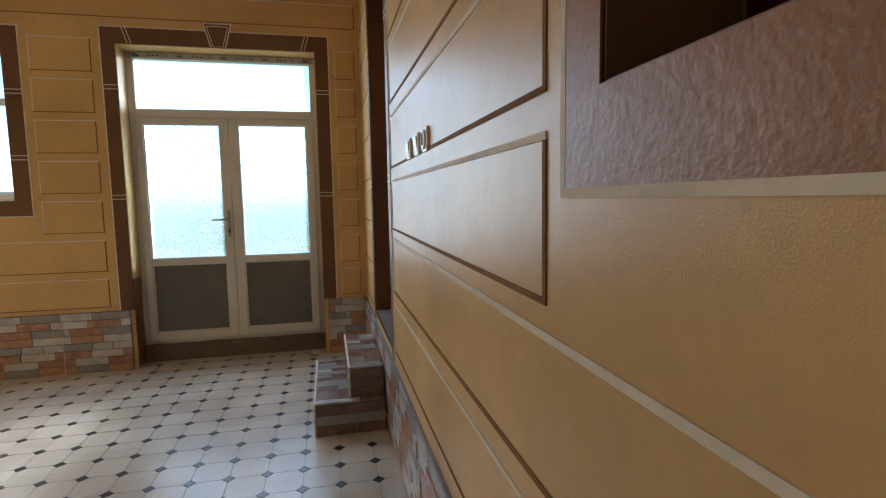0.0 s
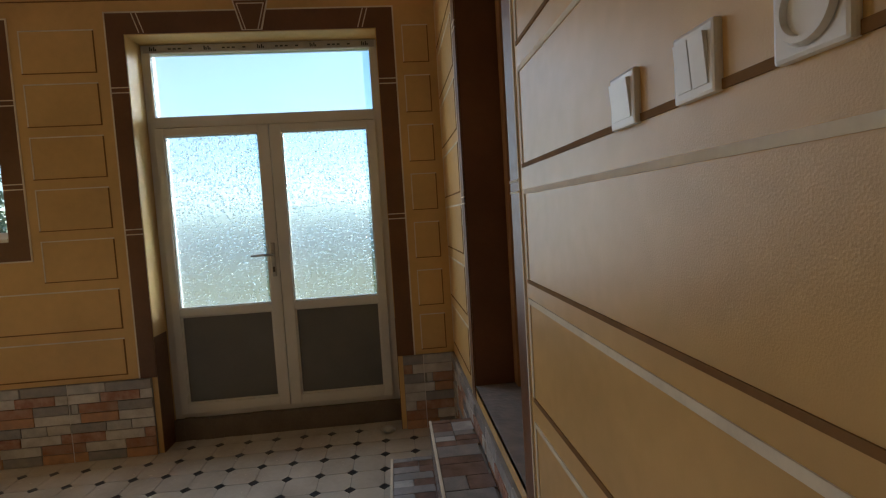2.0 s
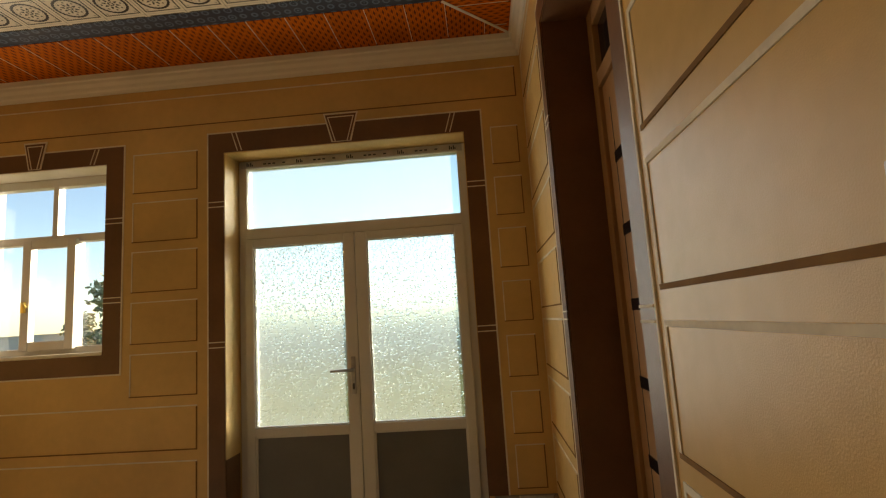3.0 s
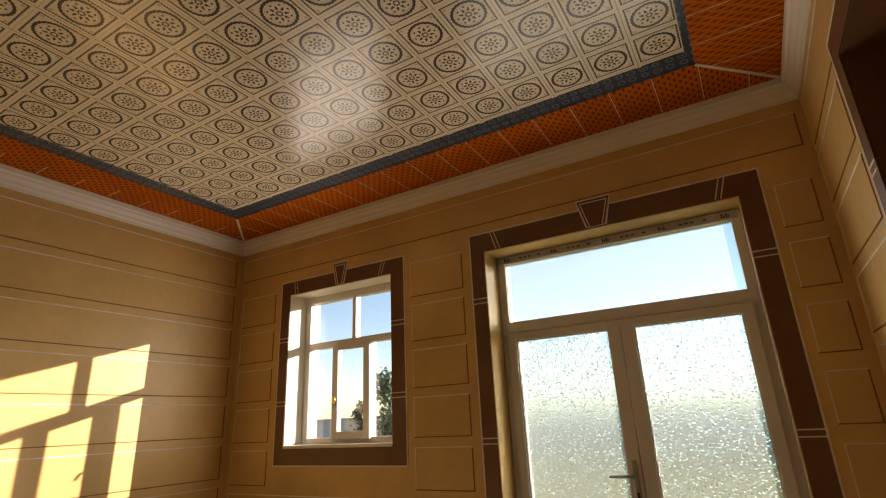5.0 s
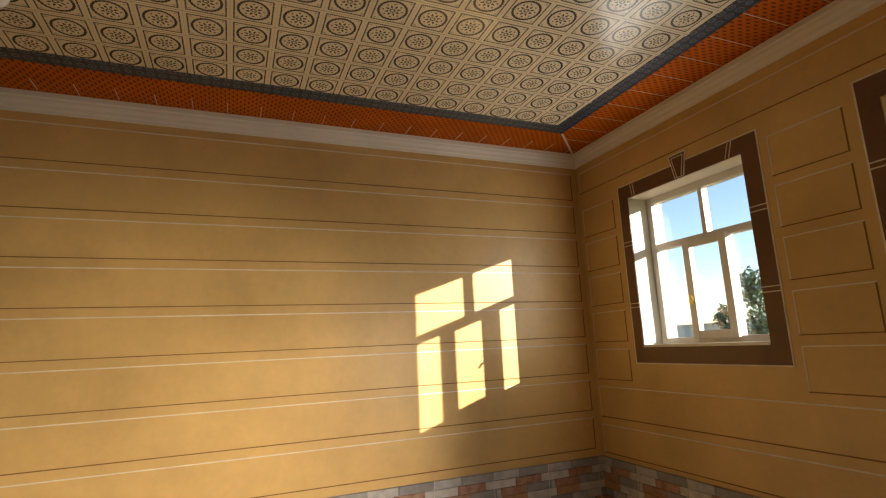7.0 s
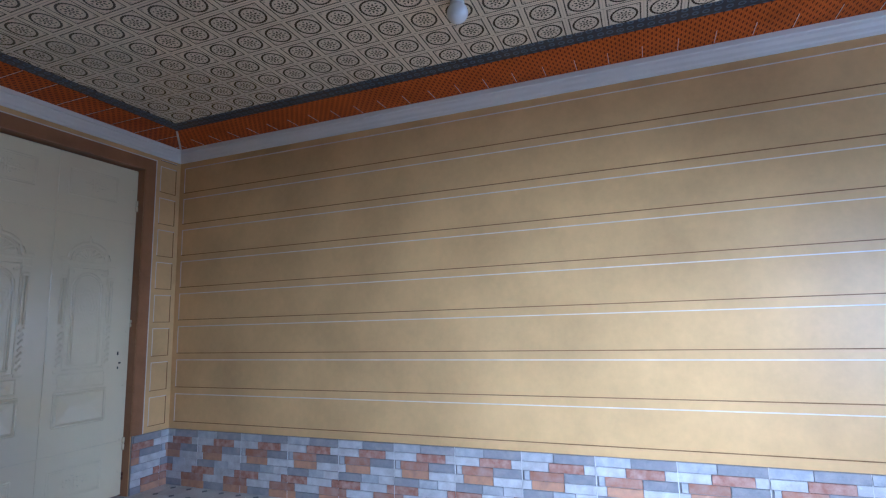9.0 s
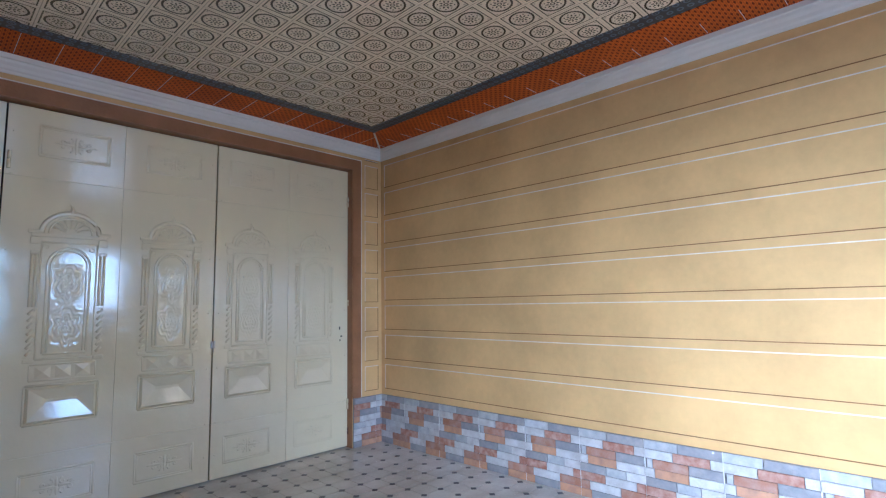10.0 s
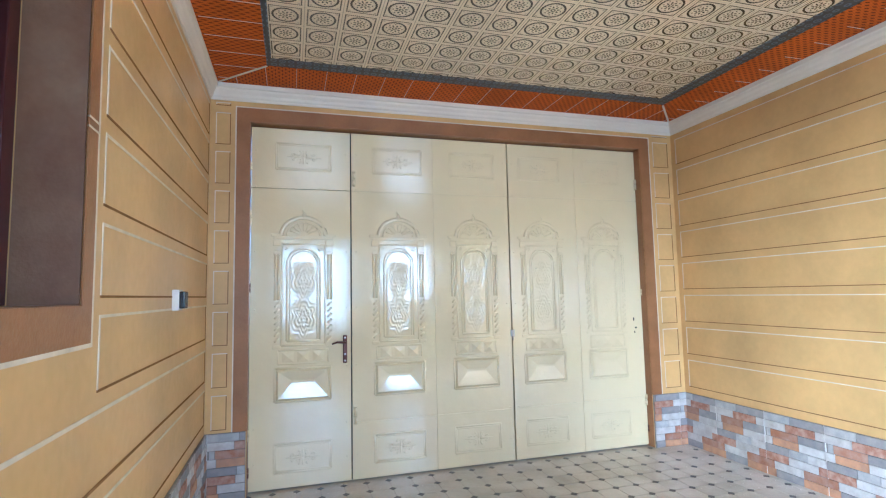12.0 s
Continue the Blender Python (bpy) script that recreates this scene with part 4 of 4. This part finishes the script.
tube(bm, [(-3.04, -3.865, HIGH - 0.022), (-3.04, -3.865, HIGH + 0.006)], 0.04, 20)
part("base", bm, PLASTIC, lamp)

# ---------------------------------------------------------------- yard outside
bm = bmesh.new()
bmesh.ops.create_grid(bm, x_segments=60, y_segments=60, size=600)
for v in bm.verts:
    v.co.z = -0.16
tagged(part("ground", bm, EARTH), "dry yard ground with sparse green", "ground", kind="structure")
yard = tagged(block("yard_wall", (-40, 30, 22, 22.3, -0.16, 1.9), LIME), "long whitewashed yard wall", "wall", kind="structure")
block("coping", (-40, 30, 21.95, 22.35, 1.9, 1.96), LIME, yard)


def tree(x, y, high, seed, spread):
    rnd = random.Random(seed)
    t = thing("tree", (x, y, -0.16), "leafy green tree in the yard", "tree")
    bm = bmesh.new()
    tube(bm, [(x, y, -0.16), (x + 0.05, y, high * 0.25), (x - 0.04, y, high * 0.55), (x, y, high * 0.85)], [0.13, 0.1, 0.07, 0.02], 9)
    tips = []
    for k in range(16):
        a, z = rnd.uniform(0, 6.28), rnd.uniform(0.3, 0.85) * high
        reach = spread * rnd.uniform(0.5, 1.0) * (1.15 - z / high * 0.6)
        tip = Vector((x + reach * math.cos(a), y + reach * math.sin(a), z + high * rnd.uniform(0.06, 0.2)))
        tube(bm, [(x, y, z), (x + 0.5 * reach * math.cos(a), y + 0.5 * reach * math.sin(a), z + high * 0.05), tip], [0.05, 0.03, 0.01], 6)
        tips += [tip, Vector((x, y, z)).lerp(tip, 0.6)]
    tips.append(Vector((x, y, high)))
    part("trunk", bm, BARK, t)
    verts, faces = [], []
    for tip in tips:
        for k in range(48):
            c = tip + Vector((rnd.gauss(0, 0.27), rnd.gauss(0, 0.27), rnd.gauss(0, 0.33))) * spread
            a = Vector((rnd.uniform(-1, 1), rnd.uniform(-1, 1), rnd.uniform(-1, 1))).normalized() * rnd.uniform(0.05, 0.10)
            b = a.cross(Vector((rnd.uniform(-1, 1), rnd.uniform(-1, 1), rnd.uniform(-1, 1)))).normalized() * 0.035
            n0 = len(verts)
            verts += [c - a, c + b, c + a, c - b]
            faces.append((n0, n0 + 1, n0 + 2, n0 + 3))
    me = bpy.data.meshes.new("crown")
    me.from_pydata([tuple(v) for v in verts], [], faces)
    me.materials.append(LEAF)
    crown = new("crown", me)
    crown.parent = t
    crown.matrix_parent_inverse = Matrix.Translation(t.location).inverted()


TREES = ((-8.0, 7.4, 2.5, 3, 0.42), (-11.4, 10.6, 2.0, 5, 0.36))
for row in TREES:
    tree(*row)


# ---------------------------------------------------------------- stone plinths
SPAN = 0.48
# one tile's width of stones, course by course from the top: where each begins, as a share of the width, and its kind
COURSES = (((0.0, 6), (0.45, 2)), ((0.38, 5), (0.85, 0)), ((0.11, 1), (0.58, 2), (1.03, 6)), ((0.13, 4), (0.58, 0)),
           ((0.0, 2), (0.42, 6), (0.72, 0)), ((0.40, 0), (0.87, 5)), ((0.15, 0), (0.63, 1)), ((0.17, 2), (0.63, 4)))


def plinth(name, runs, height, label, seed):
    """Stone-look tiling on the foot of a wall. runs: (axis, from, to, plane, sign, joint, way along which the pattern runs)."""
    rnd = random.Random(seed)
    base, grout = bmesh.new(), bmesh.new()
    rows, joint = len(COURSES), 0.0012
    rh = height / rows
    shared, left, count = {}, {k: bmesh.new() for k in range(len(STONES))}, 0
    pieces = []
    for axis, lo, hi, plane, sign, first, way in runs:
        d = (lo, hi, *sorted((plane - sign * 0.004, plane + sign * 0.012))) if axis == 0 else (*sorted((plane - sign * 0.004, plane + sign * 0.012)), lo, hi)
        box(base, *d, 0.0, height)
        for n in range(-20, 20):
            start = first + way * n * SPAN
            if lo + 0.01 < start < hi - 0.01:
                e = sorted((plane + sign * 0.010, plane + sign * 0.0165))
                box(grout, *((start - 0.0025, start + 0.0025, *e) if axis == 0 else (*e, start - 0.0025, start + 0.0025)), 0.001, height - 0.001)
            for r in range(rows):
                marks = COURSES[rows - 1 - r]
                for k, (share, tone) in enumerate(marks):
                    until = marks[k + 1][0] if k + 1 < len(marks) else marks[0][0] + 1
                    cuts = [share] + [q for q in (1.0,) if share < q - 0.01 and until > q + 0.01] + [until]
                    for p, q in zip(cuts, cuts[1:]):
                        a, b = sorted((start + way * p * SPAN, start + way * q * SPAN))
                        a, b = max(lo, a) + 0.0022, min(hi, b) - 0.0022
                        if b - a > 0.012:
                            pieces.append((axis, a, b, plane, sign, r, tone, rnd.choice((0.017, 0.019, 0.021, 0.023))))
    wall = tagged(part(name, base, JOINT), label, "plinth", kind="structure")
    if grout.verts:
        part("grout_line", grout, WHITE_GROUT, wall)
    else:
        grout.free()
    mid = -3.0
    pieces.sort(key=lambda p: abs((p[1] + p[2]) / 2 - mid) if p[0] == 1 else abs(p[1]))
    for axis, a, b, plane, sign, r, tone, proud in pieces:
        z0, z1 = r * rh + joint, (r + 1) * rh - joint
        lo, hi = sorted((plane + sign * 0.010, plane + sign * proud))
        dims = (a, b, lo, hi, z0, z1) if axis == 0 else (lo, hi, a, b, z0, z1)
        if count < 300:
            key = (axis, round(b - a, 3), sign, proud, tone)
            c = ((dims[0] + dims[1]) / 2, (dims[2] + dims[3]) / 2, (dims[4] + dims[5]) / 2)
            if key not in shared:
                bm = bmesh.new()
                box(bm, dims[0] - c[0], dims[1] - c[0], dims[2] - c[1], dims[3] - c[1], dims[4] - c[2], dims[5] - c[2])
                for v in bm.verts:
                    out = v.co.x * sign if axis == 1 else v.co.y * sign
                    if out > 0:
                        v.co.z *= 0.95
                me = bpy.data.meshes.new("brick")
                bm.to_mesh(me)
                bm.free()
                me.materials.append(STONES[tone])
                shared[key] = me
            ob = new("brick", shared[key])
            ob.location, ob.parent = c, wall
            count += 1
        else:
            box(left[tone], *dims)
    for tone, bm in left.items():
        if bm.verts:
            tagged(part("brick_rest", bm, STONES[tone], wall), kind="stuff")
        else:
            bm.free()


plinth("plinth_west", [(1, YS, YN, XW, 1, -3.902, 1)], PLINTH, "stone-look tile plinth in grey and rust along the wall", 1)
plinth("plinth_east", [(1, YS, YN, XE, -1, -3.6, -1)], PLINTH, "stone-look tile plinth in grey and rust beside the steps", 2)
plinth("plinth_north", [(0, XW, DOOR[0] - 0.03, YN, -1, -2.33, 1), (0, DOOR[1] + 0.03, XE, YN, -1, -0.2, 1)], PLINTH, "stone-look tile plinth in grey and rust beside the glazed door", 3)
plinth("plinth_south", [(0, GATE[1] + 0.005, XE, YS, 1, -0.02, -1), (0, XW, GATE[0] - 0.005, YS, 1, -4.08, -1)], PLINTH, "stone-look tile plinth in grey and rust beside the gate", 4)


# ---------------------------------------------------------------- steps
def tiled_step(name, x0, y0, y1, z0, z1, label, seed):
    rnd = random.Random(seed)
    st = thing(name, ((x0 + XE) / 2, (y0 + y1) / 2, z0), label, "step", "steps to the doorway")
    block("core", (x0 + 0.012, XE - 0.024, y0 + 0.012, y1 - 0.012, z0, z1 - 0.01), JOINT, st)
    # edge trim; the window's reflection on it is put into its pale colour
    block("edge_strip", (x0 - 0.002, x0 + 0.01, y0, y1, z1 - 0.012, z1 + 0.002), PALE_LINE, st, 0.002, "corner strip coloured pale for the window it reflects")
    block("corner_strip", (x0 - 0.002, x0 + 0.009, y0 - 0.002, y0 + 0.009, z0, z1 - 0.013), PALE_LINE, st, 0.002, "pale upright corner strip")
    # treads
    y, k = y0 + 0.002, 0
    while y < y1 - 0.02:
        w = min(rnd.choice((0.05, 0.1, 0.055, 0.06)), y1 - y)
        x = x0 + 0.012
        while x < XE - 0.04:
            d = min(rnd.choice((0.12, 0.18, 0.09)), XE - 0.024 - x)
            block("tile", (x, x + d - 0.003, y, y + w - 0.003, z1 - 0.012, z1 - 0.002 * rnd.random()), STONES[rnd.choice((6, 2, 2, 3, 3, 2))], st)
            x += d
        y += w
    # risers
    rows = max(2, round((z1 - z0) / 0.055))
    for r in range(rows):
        a, b = z0 + (z1 - 0.013 - z0) * r / rows, z0 + (z1 - 0.013 - z0) * (r + 1) / rows - 0.003
        y = y0 + 0.012
        while y < y1 - 0.02:
            w = min(rnd.choice((0.18, 0.22, 0.14)), y1 - 0.012 - y)
            block("tile", (x0 + 0.001, x0 + 0.012, y, y + w - 0.003, a, b), STONES[rnd.choice((2, 2, 3, 3))], st)
            y += w
        for front, back in ((y0 + 0.001, y0 + 0.012), (y1 - 0.012, y1 - 0.001)):
            x = x0 + 0.012
            while x < XE - 0.04:
                w = min(rnd.choice((0.18, 0.22, 0.14)), XE - 0.024 - x)
                block("tile", (x, x + w - 0.003, front, back, a, b), STONES[rnd.choice((2, 3, 3))], st)
                x += w


tiled_step("lower_step", -0.42, -1.61, -0.80, 0.0, 0.19, "low step clad in grey and rust stone-look tiles", 7)
tiled_step("upper_step", -0.225, -1.555, -0.81, 0.19, 0.362, "upper step clad in grey and rust stone-look tiles", 8)


# ---------------------------------------------------------------- floor tiles
PX, PY, OX, OY, CUT = 0.173, 0.180, -0.466, -1.945, 0.029
def ngon(points, low, high):
    bm = bmesh.new()
    prism(bm, points, 2, low, high)
    return bm


def floor_mesh(name, points, high, material):
    bm = ngon(points, -0.006, high)
    bmesh.ops.recalc_face_normals(bm, faces=bm.faces)
    me = bpy.data.meshes.new(name)
    bm.to_mesh(me)
    bm.free()
    me.materials.append(material)
    return me


g = 0.0016
hx, hy = PX / 2 - g, PY / 2 - g
octagon = ((-hx + CUT, -hy), (hx - CUT, -hy), (hx, -hy + CUT), (hx, hy - CUT), (hx - CUT, hy), (-hx + CUT, hy), (-hx, hy - CUT), (-hx, -hy + CUT))
diamond = ((-CUT + g, 0), (0, -CUT + g), (CUT - g, 0), (0, CUT - g))
tile_me, dot_me = floor_mesh("tile", octagon, 0.0, TILE), floor_mesh("dot_tile", diamond, 0.0005, DOT)
spots = []
for i in range(-30, 30):
    for j in range(-50, 20):
        spots.append((OX + i * PX, OY + j * PY))
inside = lambda x, y, m: XW - m < x < XE + m and YS - 0.05 - m < y < YN + 0.12 + m  # noqa: E731
for name, me, shift, high in (("tile", tile_me, 0.5, 0.0), ("dot_tile", dot_me, 0.0, 0.0005)):
    places = [(x + shift * PX, y + shift * PY) for x, y in spots]
    places = sorted((p for p in places if inside(*p, 0.05)), key=lambda p: (p[0] + 0.9) ** 2 + 0.5 * (p[1] + 1.6) ** 2)
    for x, y in places[:300]:
        ob = new(name, me)
        ob.location, ob.parent = (x, y, 0), floor
    verts, faces = [], []
    shape = octagon if name == "tile" else diamond
    for x, y in places[300:]:
        n0, c = len(verts), len(shape)
        verts += [(x + a, y + b, -0.006) for a, b in shape] + [(x + a, y + b, high) for a, b in shape]
        faces.append(tuple(range(n0 + c, n0 + 2 * c)))
        faces += [(n0 + q, n0 + (q + 1) % c, n0 + c + (q + 1) % c, n0 + c + q) for q in range(c)]
    rest = bpy.data.meshes.new(name + "_rest")
    rest.from_pydata(verts, [], faces)
    rest.materials.append(TILE if name == "tile" else DOT)
    ob = tagged(new(name + "_rest", rest), kind="stuff")
    ob.parent = floor
